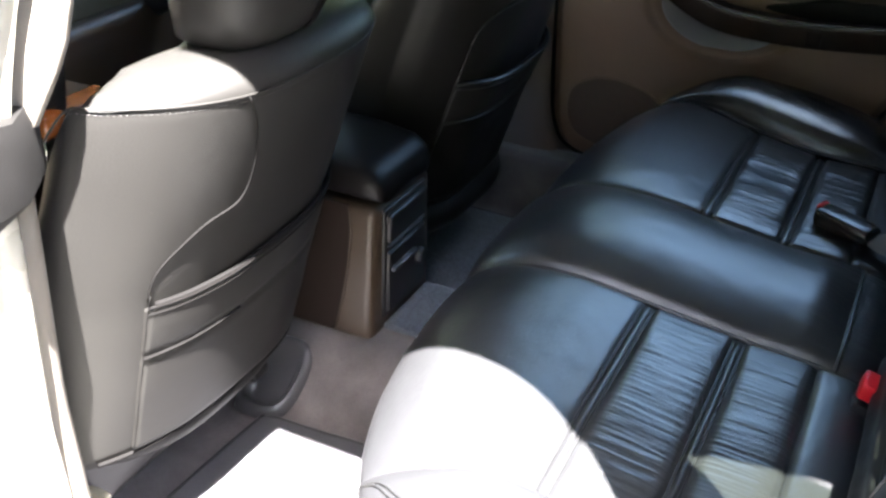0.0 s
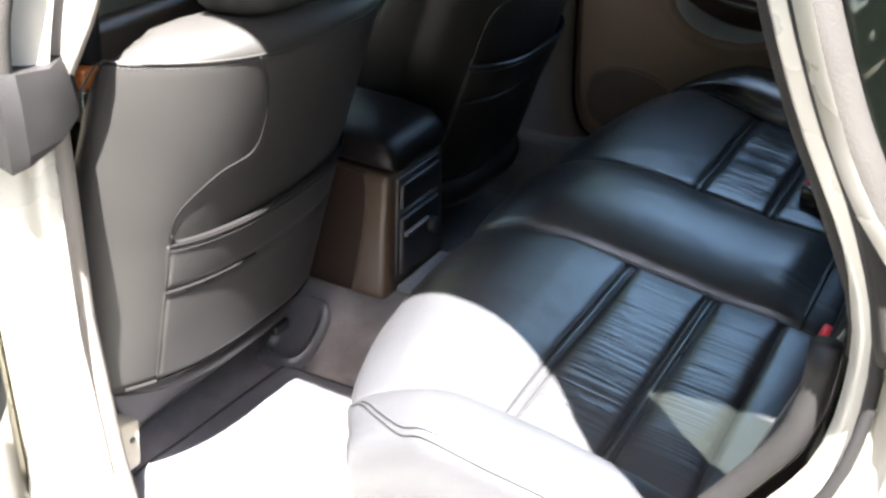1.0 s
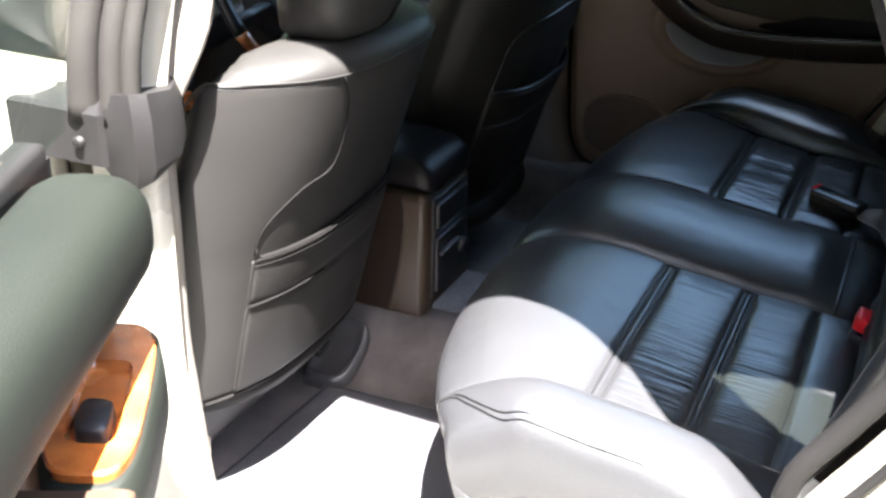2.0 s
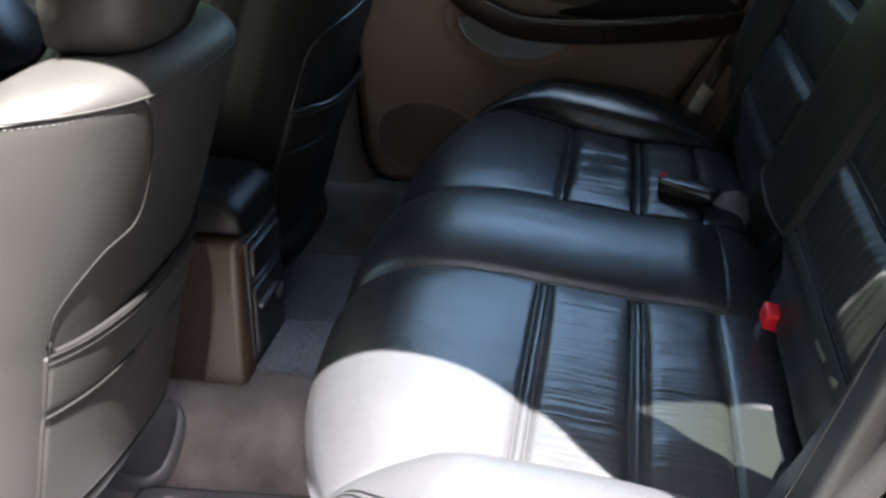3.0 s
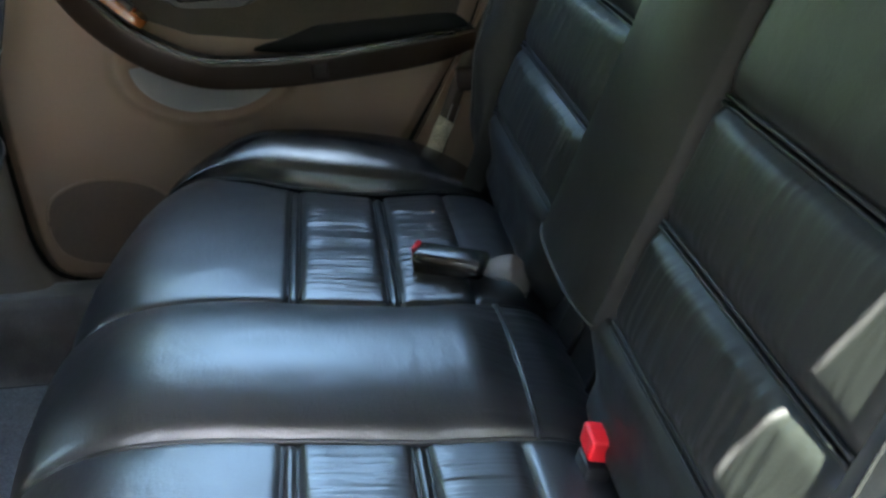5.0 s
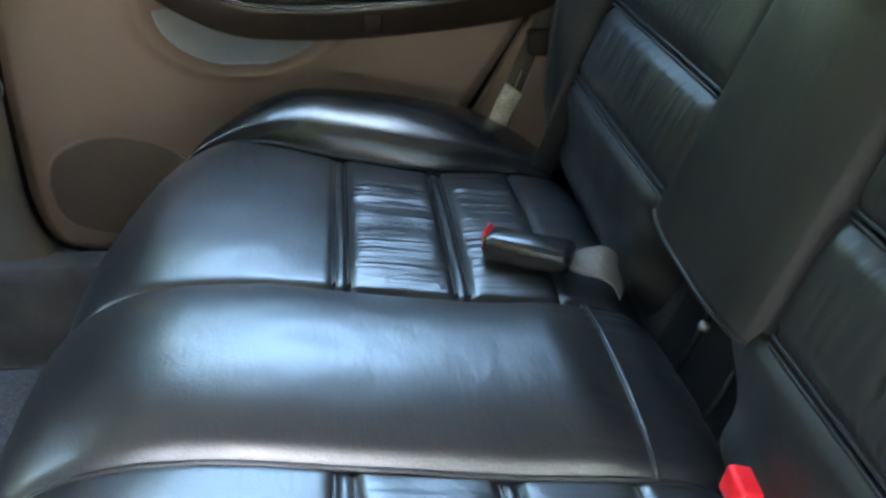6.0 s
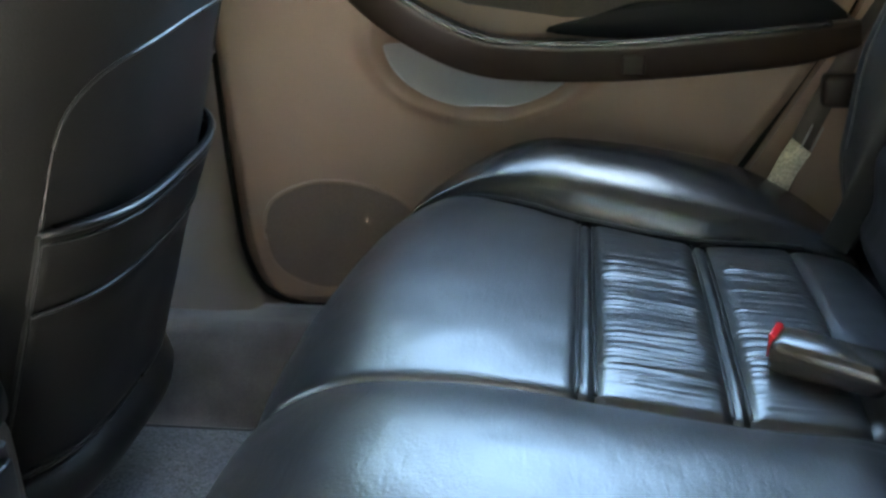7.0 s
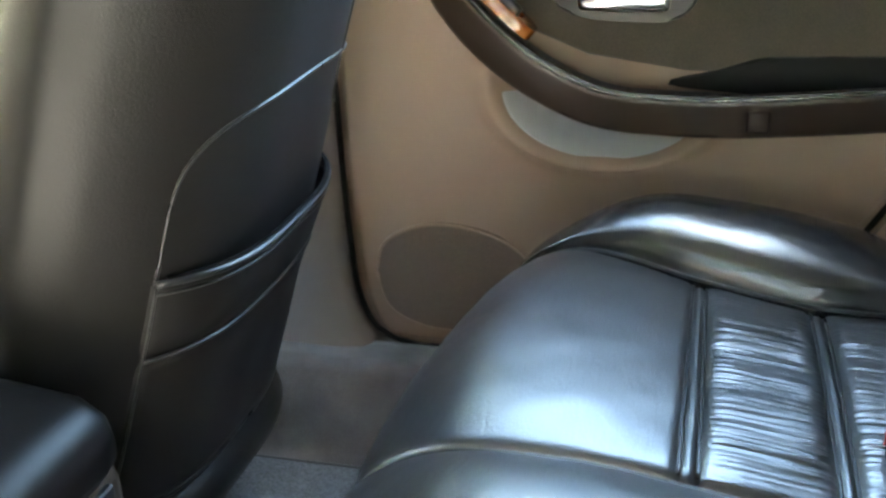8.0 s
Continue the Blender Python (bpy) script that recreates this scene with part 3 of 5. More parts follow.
def build_bench():
    bench = thing("rear_bench_cushion", (0.0, 0.0, 0.0), "black leather rear bench cushion with creased inserts and raised bolsters", "car seat")
    s1, s1b, s2, s2b, s3, s3b = [profile_at(q) for q in (-0.008, 0.006, 0.107, 0.120, 0.207, 0.214)]
    for sgn in (-1, 1):
        def panel(sa, sb, ya=0.137, wrinkle=0.0, puff=0.004, seed=1.0, dip=0.0):
            def fn(u, v):
                s = sa + (sb - sa) * u
                base, flat = on_profile(s, 0.3 * sgn)
                ys = seam_y(flat.x, sgn)
                y = sgn * (ya + (ys - ya) * v)
                p, flat = on_profile(s, y)
                lu, lv = (sb - sa) * 0.86, ys - ya
                n1, _ = on_profile(s + 0.004, y)
                n0, _ = on_profile(s - 0.004, y)
                d = (n1 - n0)
                up = Vector((-d.z, 0, d.x)).normalized()
                h = -groove(u, v, lu, lv) + puff * (1 - (2 * u - 1) ** 4) * (1 - (2 * v - 1) ** 4) - dip
                h += CROWN * (1 - (2 * v - 1) ** 2) * smooth_step(-0.27, -0.17, flat.x)
                h += 0.0015 * rumple(p.x, y, seed, 14) + 0.0004 * rumple(p.x * 0.6 + y, y * 0.5 - p.x, seed + 3, 34)
                if not wrinkle:
                    h += 0.0011 * max(0.0, creases(p.x * 0.8 + 0.3 * y, y * 0.8, seed + 31) - 0.62) * min(1, min(u, 1 - u) * 8) * min(1, min(v, 1 - v) * 8)
                if sgn < 0 and sb == 1.0:
                    h += 0.0034 * creases(p.x * 0.9, y * 0.7 + p.x, 51.0) * smooth_step(0.60, 0.92, v)
                if wrinkle:
                    fade = min(1, min(u, 1 - u) * 6) * min(1, min(v, 1 - v) * 9)
                    edge = 0.55 + 0.6 * (2 * u - 1) ** 2
                    h += wrinkle * fade * edge * creases(y * 1.7, p.x + 0.25 * sgn * y, seed)
                return p + up * h
            return fn
        mesh = sheet(panel(0.0, s1, puff=0.006, seed=2.0 + sgn), 150, 90, (0.02, 0, -0.02))
        part("front_panel", mesh, LEATHER, bench)
        part("seam_strip", sheet(panel(s1, s1b, puff=0.001, seed=3, dip=0.0015), 10, 40, (0, 0, -0.02)), LEATHER, bench)
        part("creased_panel", sheet(panel(s1b, s2, wrinkle=0.0029 if sgn > 0 else 0.0017, puff=0.005, seed=4.3 + sgn), 44, 280, (0, 0, -0.02)), LEATHER_WORN, bench, "creased black leather insert")
        part("seam_strip", sheet(panel(s2, s2b, puff=0.001, seed=5, dip=0.0015), 10, 40, (0, 0, -0.02)), LEATHER, bench)
        part("creased_panel", sheet(panel(s2b, s3, wrinkle=0.0029 if sgn > 0 else 0.0015, puff=0.005, seed=8.1 + sgn), 40, 280, (0, 0, -0.02)), LEATHER_WORN, bench, "creased black leather insert")
        part("rear_panel", sheet(panel(s3, 1.0, puff=0.004, seed=6.0 + sgn), 40, 120, (0, 0, -0.02)), LEATHER, bench)
        # double seams across the seat
        for sa in (s1, s1b, s2, s2b):
            line = []
            for k in range(50):
                v = 0.02 + 0.96 * k / 49
                _, flat = on_profile(sa, 0.3)
                y = sgn * (0.137 + (seam_y(flat.x, sgn) - 0.137) * v)
                p, _ = on_profile(sa, y)
                line.append(p + Vector((0, 0, -0.0022 + CROWN * (1 - (2 * v - 1) ** 2))))
            part("welt", tube(line, 0.0016, 6), LEATHER_EDGE, bench)
        # side bolster
        CREST = ([-0.30, -0.20, -0.115, -0.04, 0.03, 0.10, 0.16, 0.21, 0.26], [0.0, 0.017, 0.038, 0.052, 0.058, 0.056, 0.047, 0.029, 0.004])

        if sgn < 0:
            # the side next to the open door is sat flat
            CREST = ([-0.30, -0.20, -0.115, -0.04, 0.03, 0.10, 0.16, 0.20, 0.23, 0.28], [0.0, 0.012, 0.024, 0.031, 0.033, 0.034, 0.022, 0.000, -0.02, -0.03])

        def bolster(u, v):
            s = 0.98 * u
            p, flat = on_profile(s, 0.55 * sgn)
            ys = seam_y(flat.x, sgn)
            h = soft(flat.x, *CREST)
            zt = flat.z
            ye, yo = (0.580, 0.645) if sgn > 0 else (0.582, 0.640)
            if v < 0.45:
                t = v / 0.45
                # steep at the seam, rounded over towards the crest
                if sgn > 0:
                    fy = soft(t, [0, 0.15, 0.32, 0.5, 0.7, 0.87, 1.0], [0, 0.05, 0.13, 0.28, 0.55, 0.82, 1.0])
                    fz = soft(t, [0, 0.15, 0.32, 0.5, 0.7, 0.87, 1.0], [0, 0.25, 0.47, 0.64, 0.84, 0.965, 1.0])
                else:
                    fy, fz = 1 - math.cos(t * math.pi / 2), math.sin(t * math.pi / 2)
                y = ys + (ye - ys) * fy
                z = zt + h * fz - 0.006 * math.exp(-t * 14)
                x = on_profile(s, y * sgn)[0].x
            else:
                t = (v - 0.45) / 0.55
                a = t * math.pi / 2
                y = ye + (yo - ye) * math.sin(a if sgn > 0 else 2.4 * t) ** 0.8
                low = min(0.165, zt - 0.01)
                k = (1 - math.cos(a)) * (0.35 + 0.65 * t)
                z = (zt + h) * (1 - k) + low * k
                x = on_profile(s, y * sgn)[0].x
                if sgn < 0:
                    x += 0.045 * t * smooth_step(-0.05, -0.2, flat.x)
            z += 0.0012 * rumple(x, y, 3 + sgn, 16)
            return (x, y * sgn, z)
        part("side_bolster", sheet(bolster, 90, 44, (0, 0, -0.005)), LEATHER_POLISHED if sgn > 0 else LEATHER, bench, "raised black leather side bolster")
        line = []
        for k in range(70):
            x = -0.235 + 0.455 * k / 69
            p, flat = on_profile(profile_at(x), sgn * seam_y(x, sgn))
            line.append((p.x, sgn * seam_y(x, sgn), flat.z - 0.0025))
        part("welt", tube(line, 0.0020, 6), LEATHER_EDGE, bench)
        # stitched seam along the outer face of the bolster
        for dv in (0.60, 0.635):
            part("welt", tube([Vector(bolster(0.27 + 0.69 * k / 60, dv if sgn > 0 else dv - 0.50 * smooth_step(20, 0, k) ** 1.5)) + (Vector((0, 0.0004, 0.0004)) if sgn > 0 else Vector((-0.0005, -0.0012, 0.0014))) for k in range(61)], 0.0011, 6), LEATHER_EDGE, bench)

    def hump(u, v):
        s = 1.0 * u
        e = 2 * v - 1
        y = 0.134 * e
        p, flat = on_profile(s, y)
        n1, n0 = on_profile(s + 0.004, y)[0], on_profile(s - 0.004, y)[0]
        d = n1 - n0
        up = Vector((-d.z, 0, d.x)).normalized()
        rise = 0.017 * smooth_step(-0.275, -0.12, flat.x) * smooth_step(0.235, 0.17, flat.x) + 0.010
        h = rise * (1 - abs(e) ** 2.4) - 0.006 * math.exp(-((1 - abs(e)) * 0.134 / 0.009) ** 2)
        h += 0.0012 * rumple(p.x, y, 11, 13) + 0.0004 * rumple(p.x * 0.6 + y, y * 0.5 - p.x, 17, 34)
        h += 0.0005 * max(0.0, creases(p.x * 0.8, y * 0.9 + 0.3 * p.x, 41.5) - 0.62) * (1 - abs(e) ** 4)
        if flat.x > 0.16:
            h += 0.0016 * creases(y, p.x, 3.3) * smooth_step(0.16, 0.2, flat.x)
        return p + up * h
    part("centre_hump", sheet(hump, 170, 90, (0, 0, -0.02)), LEATHER, bench, "raised smooth black leather centre seat")
    for sgn in (-1, 1):
        part("welt", tube([Vector(hump(0.03 + 0.93 * k / 80, 0.5 + 0.497 * sgn)) + Vector((0, 0, 0.001)) for k in range(81)], 0.003, 6), LEATHER_EDGE, bench)
    part("rear_welt", tube([Vector(hump(profile_at(0.226), k / 30)) + Vector((0, 0, 0.001)) for k in range(31)], 0.003, 6), LEATHER_EDGE, bench)
    part("base", rounded_box((0.03, -0.57, 0.0), (0.30, 0.60, 0.22), 0.02, 2), BLACK, bench)


build_bench()

# ---- rear seat back ----
UP = Vector((0.41, 0.0, 0.912)).normalized()
FRONT = Vector((-UP.z, 0.0, UP.x))
FOOT = Vector((0.238, 0.0, 0.310))


def on_back(s, y, h=0.0):
    return FOOT + UP * s + FRONT * h + Vector((0, y, 0))


def build_seat_back():
    sb = thing("rear_seat_back", (0.30, 0.0, 0.26), "black leather split rear seat back with creased inserts", "car seat")
    rows = (("lower_panel", -0.06, 0.114, 0.0, 0.006, 0.0), ("creased_panel", 0.120, 0.214, 0.0032, 0.006, 0.0), ("creased_panel", 0.222, 0.330, 0.0024, 0.006, 0.0), ("upper_panel", 0.338, 0.62, 0.0, 0.006, 0.0))
    for sgn, y0, y1 in ((-1, -0.137, -0.496), (1, 0.105, 0.505)):
        for name, sa, sb_, wrinkle, puff, lift in rows:
            def fn(u, v):
                s = sa + (sb_ - sa) * u
                ys = y0 if name != "lower_panel" else (-0.075 if sgn < 0 else 0.122)
                y = ys + (y1 - ys) * v
                h = lift - groove(u, v, sb_ - sa, abs(y1 - y0), 0.005, 0.009) + puff * (1 - (2 * u - 1) ** 4) * (1 - (2 * v - 1) ** 4)
                h += 0.0015 * rumple(s, y, 5 + sgn, 14)
                if name == "lower_panel":
                    h -= 0.028 * smooth_step(0.112, 0.04, s) + 0.09 * smooth_step(0.03, -0.06, s)
                    # rounded inner corner beside the hinge gap
                    corner = max(0.0, 1 - v * abs(y1 - y0) / 0.05)
                    h -= 0.06 * corner ** 2 * smooth_step(0.10, 0.02, s) + 0.006 * corner ** 3
                    h += 0.0022 * max(0, creases(y * 0.35, s, 21 + sgn) - 0.35) * smooth_step(0.0, 0.03, s) * smooth_step(0.112, 0.08, s)
                if name == "upper_panel":
                    h -= 0.05 * smooth_step(0.5, 0.62, s) ** 2
                if wrinkle:
                    fade = min(1, min(u, 1 - u) * 7) * min(1, min(v, 1 - v) * 8)
                    h += wrinkle * fade * creases(y * 0.75, s + 0.15 * y, 9 + sgn + sa * 10)
                return on_back(s, y, h)
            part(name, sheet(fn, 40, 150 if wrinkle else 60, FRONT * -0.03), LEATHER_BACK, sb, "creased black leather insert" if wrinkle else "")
        for s in (0.117, 0.218, 0.334):
            for ds in (-0.0030, 0.0030):
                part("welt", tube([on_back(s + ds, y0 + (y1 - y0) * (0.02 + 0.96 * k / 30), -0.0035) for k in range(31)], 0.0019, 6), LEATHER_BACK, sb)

        def bolster(u, v):
            s = -0.03 + 0.62 * u
            a = v * math.pi
            yo = y1 + sgn * ((0.128 if sgn < 0 else 0.090) * (0.5 - 0.5 * math.cos(a)))
            if sgn > 0:
                swell = soft(u, [0, 0.10, 0.2, 0.35, 0.7, 1.0], [-0.020, -0.006, 0.016, 0.046, 0.052, 0.03])
            else:
                swell = 0.035 * soft(u, [0, 0.15, 0.4, 0.7, 1.0], [0.1, 0.35, 0.9, 1.0, 0.6])
            h = swell * math.sin(a) ** (1.9 if sgn < 0 else 1.1) - 0.006 * math.exp(-(v / 0.05) ** 2) - (0.09 if sgn < 0 else 0.12) * smooth_step(0.6, 1, v)
            if sgn > 0:
                h -= 0.030 * smooth_step(0.18, 0.02, u) * smooth_step(0.0, 0.5, v)
            if sgn < 0:
                # leather gathered along the seam
                h += 0.0030 * max(0.0, creases(s * 0.8, yo * 0.5, 33.0) - 0.45) * math.exp(-((v - 0.12) / 0.13) ** 2)
            return on_back(s, yo, h + 0.0012 * rumple(s, yo, 2.2, 15))
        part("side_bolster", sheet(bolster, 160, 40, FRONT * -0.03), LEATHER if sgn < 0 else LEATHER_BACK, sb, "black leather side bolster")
        part("welt", tube([Vector(bolster(k / 60, 0.42)) + FRONT * 0.0004 for k in range(61)], 0.0016, 6), LEATHER_EDGE, sb)

    def column(u, v):
        s = 0.098 + 0.006 * v + 0.53 * u
        e = 2 * v - 1
        y = -0.014 + 0.113 * e
        h = 0.014 * (1 - abs(e) ** 3.0) + 0.014 * smooth_step(0.1, 0.55, u) * (1 - e * e) + 0.004 - 0.05 * smooth_step(0.8, 1, u)
        return on_back(s, y, h + 0.001 * rumple(s, y, 8, 13))
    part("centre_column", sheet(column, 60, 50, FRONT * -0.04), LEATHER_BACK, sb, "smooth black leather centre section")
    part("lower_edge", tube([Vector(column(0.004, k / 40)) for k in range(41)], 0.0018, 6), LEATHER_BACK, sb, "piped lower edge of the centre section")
    part("rear_board", outline_slab([on_back(-0.05, -0.63, -0.07), on_back(-0.05, 0.63, -0.07), on_back(0.58, 0.63, -0.07), on_back(0.58, -0.63, -0.07)], FRONT * -0.03), BLACK, sb)
    # hinge gap below the seat back's middle, shade painted by black plate and ribs
    part("hinge_shade_plate", outline_slab([on_back(-0.06, -0.17, -0.070), on_back(-0.06, 0.11, -0.070), on_back(0.09, 0.11, -0.070), on_back(0.09, -0.17, -0.070)], FRONT * -0.01), RUBBER, sb, "black plate carrying the hinge gap's shade")
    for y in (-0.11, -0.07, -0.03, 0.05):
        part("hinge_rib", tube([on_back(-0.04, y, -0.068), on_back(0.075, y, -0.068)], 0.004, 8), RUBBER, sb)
    part("hinge_bolt", tube([on_back(0.040, 0.045, -0.072), on_back(0.040, 0.045, -0.062)], 0.0045, 12), STEEL, sb, "bare metal hinge bolt")


build_seat_back()


# ---- front seats ----
def build_front_seat(yc, outer, label):
    """outer: -1 or 1, the side of the seat that faces its door."""
    seat = thing("front_seat", (-0.6, yc, 0.0), label, "car seat", "front car seats")
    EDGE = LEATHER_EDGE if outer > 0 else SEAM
    W, BOW, BEND = (0.248, 0.115, 3.2) if outer < 0 else (0.235, 0.115, 3.6)
    TOP = 0.645 if outer < 0 else 0.70
    XB = ([0.10, 0.166, 0.413, 0.648, 0.75], [-0.485, -0.465, -0.405, -0.325, -0.290] if outer < 0 else [-0.476, -0.455, -0.382, -0.315, -0.285])

    def half_width(z, t=0.0):
        w = W * soft(z, [0.1, 0.25, 0.45, 0.58, 0.66], [0.88, 0.95, 1.0, 0.975, 0.94])
        if outer < 0 and t < 0:
            # the edge towards the open door
            w = W * soft(z, [0.1, 0.25, 0.45, 0.58, 0.66], [0.98, 1.03, 1.05, 1.02, 0.975])
        return w

    def bow(z, t):
        """How far the edge lies behind the middle of the rear face."""
        if outer < 0 and t < 0:
            return soft(z, [0.1, 0.2, 0.44, 0.66, 0.75], [0.055, 0.068, 0.090, 0.115, 0.12])
        return BOW

    def bend(t):
        return 3.0 if outer < 0 and t < 0 else BEND

    def ring(z, shrink=1.0, back=0.0, lift=0.0):
        """One level of the backrest: a bowed rear face, tight corners, sides that run forward, a flat front."""
        xb = interp(z, *XB) - back
        w = half_width(z) * shrink
        wn = half_width(z, -1) * shrink
        deep = (0.24 - 0.06 * smooth_step(0.4, 0.66, z)) * (0.3 + 0.7 * shrink) - back
        out = [Vector((xb - bow(z, t) * abs(t) ** bend(t), yc + (w if t > 0 else wn) * t, z)) for t in np.linspace(-0.95, 0.95, 44)]
        e = max(deep - BOW, 0.03)
        bn = bow(z, -1)
        en = deep - bn
        corner = [(0.98, 0.0), (0.995, 0.006), (1.0, 0.016), (1.0, 0.4 * e), (0.99, 0.75 * e), (0.95, 0.93 * e), (0.88, e)]
        out += [Vector((xb - BOW - d, yc + w * t, z)) for t, d in corner]
        out += [Vector((xb - BOW - e, yc + (w if t > 0 else wn) * t, z)) for t in (0.5, 0.0, -0.5)]
        out += [Vector((xb - bn - d * (en / e if d > 0.02 else 1), yc - wn * t, z)) for t, d in corner[::-1]]
        if outer < 0:
            # the shoulder towards the open door falls away forward
            for p in out:
                t = max(-1.0, min(1.0, (p.y - yc) / half_width(z, p.y - yc)))
                depth = interp(z, *XB) - bow(z, t) * abs(t) ** bend(t) - p.x
                fall = 0.85 + 0.85 * smooth_step(yc - 0.14, yc - 0.25, p.y)
                p.z -= fall * max(0.0, depth - interp(p.y, [yc - 0.255, yc - 0.235, yc - 0.17, yc - 0.05, yc + 0.02], [0.004, 0.016, 0.074, 0.108, 0.125])) * smooth_step(0.42, 0.63, z) * smooth_step(yc + 0.20, yc - 0.05, p.y)
        for p in out:
            p.z += lift * (1 - 0.55 * abs((p.y - yc) / W) ** 3)
        return out

    rings = [ring(z) for z in np.linspace(0.195, TOP, 32)]
    rings += [ring(TOP, 0.72 + 0.28 * math.cos(a) ** 0.5, 0.05 * (1 - math.cos(a)), 0.036 * math.sin(a)) for a in np.linspace(0.12, 1.55, 14)]
    part("backrest", loft(rings), SHELL, seat, "black leather backrest")

    def surf(y, z, off=0.0):
        hw = half_width(z, y - yc)
        t = (y - yc) / hw
        b = bow(z, t)
        n = Vector((1, bend(t) * b * abs(t) ** (bend(t) - 1) * math.copysign(1, t) / hw, -0.27)).normalized()
        return Vector((interp(z, *XB) - b * abs(t) ** bend(t), y, z)) + n * off

    def top_line(drop, count):
        """Round the back and both sides of the backrest, dipping a little in the middle."""
        line = ring(TOP)
        line = line[-5:] + line[:49]
        rise = [Vector((p.x, p.y, p.z - drop + 0.010 * abs((p.y - yc) / W) ** 3)) for p in line]
        return curve_points([p + Vector((0.27 * (p.z - TOP), 0, 0)) for p in rise], count)
    part("top_piping", tube(top_line(0.0, 60), 0.0024 if outer > 0 else 0.0013, 6), LEATHER_EDGE if outer > 0 else SHELL, seat)
    part("top_stitching", dashes(top_line(0.006, 900), 0.0004), THREAD, seat, "pale stitching")
    # map pocket with a sagging mouth, second seam below it
    yi, yo = yc - outer * 0.173, yc + outer * 0.185

    def mouth(v, low=0.0):
        return (0.428 - 0.016 * v if outer < 0 else 0.433 + 0.004 * v) - low - 0.005 * (1 - (2 * v - 1) ** 2)

    def pocket(u, v):
        y = yi + (yo - yi) * v
        z = 0.205 + (mouth(v) - 0.205) * u
        off = 0.004 + (0.010 if outer > 0 else 0.004) * smooth_step(0.5, 1, u) * (1 - abs(2 * v - 1) ** 3)
        off -= 0.003 * math.exp(-((z - mouth(v, 0.068)) / 0.006) ** 2)
        return surf(y, z, off + 0.001 * rumple(y, z, 4, 18))
    part("map_pocket", sheet(pocket, 40, 50, (-0.006, 0, 0)), SHELL, seat, "leather map pocket")
    part("pocket_welt", tube([Vector(pocket(1, k / 40)) + Vector((0, 0, 0.001)) for k in range(41)], 0.0034 if outer > 0 else 0.0016, 8), EDGE, seat, "shiny pocket edge welt")
    part("pocket_seam", tube([Vector(pocket(0.965, k / 40)) + Vector((0.0005, 0, 0)) for k in range(41)], 0.0016 if outer > 0 else 0.0009, 6), EDGE, seat)
    # tube laid along the opening, dark in place of the shade inside
    part("pocket_gap_shade", tube([Vector(pocket(1, k / 40)) + Vector((-0.002, 0, 0.0035)) for k in range(1, 40)], 0.0030, 8), SEAM, seat, "dark tube with the pocket mouth's shade")
    ks = range(41) if outer > 0 else range(25, 41)
    part("seam", tube([surf(yi + (yo - yi) * k / 40, mouth(k / 40, 0.068), 0.0065 if outer > 0 else 0.0045) for k in ks], 0.0018 if outer > 0 else 0.0016, 6), EDGE, seat)
    # seam that outlines the pocket panel and sweeps up over the back
    for a in (yi, yo):
        part("seam", tube([surf(a, 0.20 + (0.43 - 0.20) * k / 30, 0.004) for k in range(31)], 0.0012 if outer > 0 else 0.0008, 6), EDGE, seat)
    sweep = [(yi + outer * a, b) for a, b in ((0, 0.43), (0.001, 0.47), (0.003, 0.50), (0.012, 0.530), (0.040, 0.552), (0.10, 0.562), (0.20, 0.566), (0.325, 0.562))]
    if outer > 0:
        part("seam", tube([surf(p.x, p.z, 0.001) for p in curve_points([(a, 0, b) for a, b in sweep], 40)], 0.0016, 6), EDGE, seat)
    sweep = [(yc + outer * a, b) for a, b in ((0.185, 0.42), (0.180, 0.46), (0.140, 0.50), (0.095, 0.517), (0.088, 0.56), (0.10, 0.61), (0.118, 0.645))]
    part("seam", tube([surf(p.x, p.z, 0.001) for p in curve_points([(a, 0, b) for a, b in sweep], 40)], 0.0011, 6), EDGE, seat)
    # head restraint
    hr = []
    hy = yc + outer * (0.028 if outer < 0 else 0.07)
    for z, w, d in ((0.666, 0.03, 0.020), (0.670, 0.074, 0.042), (0.686, 0.100, 0.054), (0.72, 0.115, 0.060), (0.77, 0.122, 0.062), (0.84, 0.122, 0.058), (0.88, 0.110, 0.048), (0.90, 0.08, 0.03), (0.903, 0.02, 0.01)):
        z += TOP - 0.645
        w *= 0.88 if outer < 0 else 1.0
        xc = -0.395 + (z - 0.7) * 0.25
        r = []
        for k in range(40):
            a = 2 * math.pi * k / 40
            c, s = math.cos(a), math.sin(a)
            r.append((xc + d * math.copysign(abs(s) ** 0.75, s), hy + w * math.copysign(abs(c) ** 0.75, c), z))
        hr.append(r)
    head = part("head_restraint", loft(hr), SHELL, seat, "padded leather head restraint")
    for dy in (0.045, 0.055):
        part("seam", tube([(q[0] + 0.001, hy - outer * dy * (0.5 + 0.5 * min(1, (q[2] - 0.66) * 12)), q[2]) for q in [max(r, key=lambda p: p[0]) for r in hr[1:-1]]], 0.0016, 6), EDGE, head)
    for dy in (-0.05, 0.05):
        part("post", tube([(-0.41, hy + dy, TOP - 0.025), (-0.40, hy + dy, TOP + 0.055)], 0.006, 10), CHROME, seat)
    # cushion, base and runner
    part("cushion", rounded_box((-1.03, yc - 0.235, 0.17), (-0.56, yc + 0.235, 0.31), 0.045, 4), LEATHER, seat)
    part("seat_frame", rounded_box((-0.98, yc - 0.20, 0.06), (-0.56, yc + 0.20, 0.18), 0.015, 2), BLACK, seat)
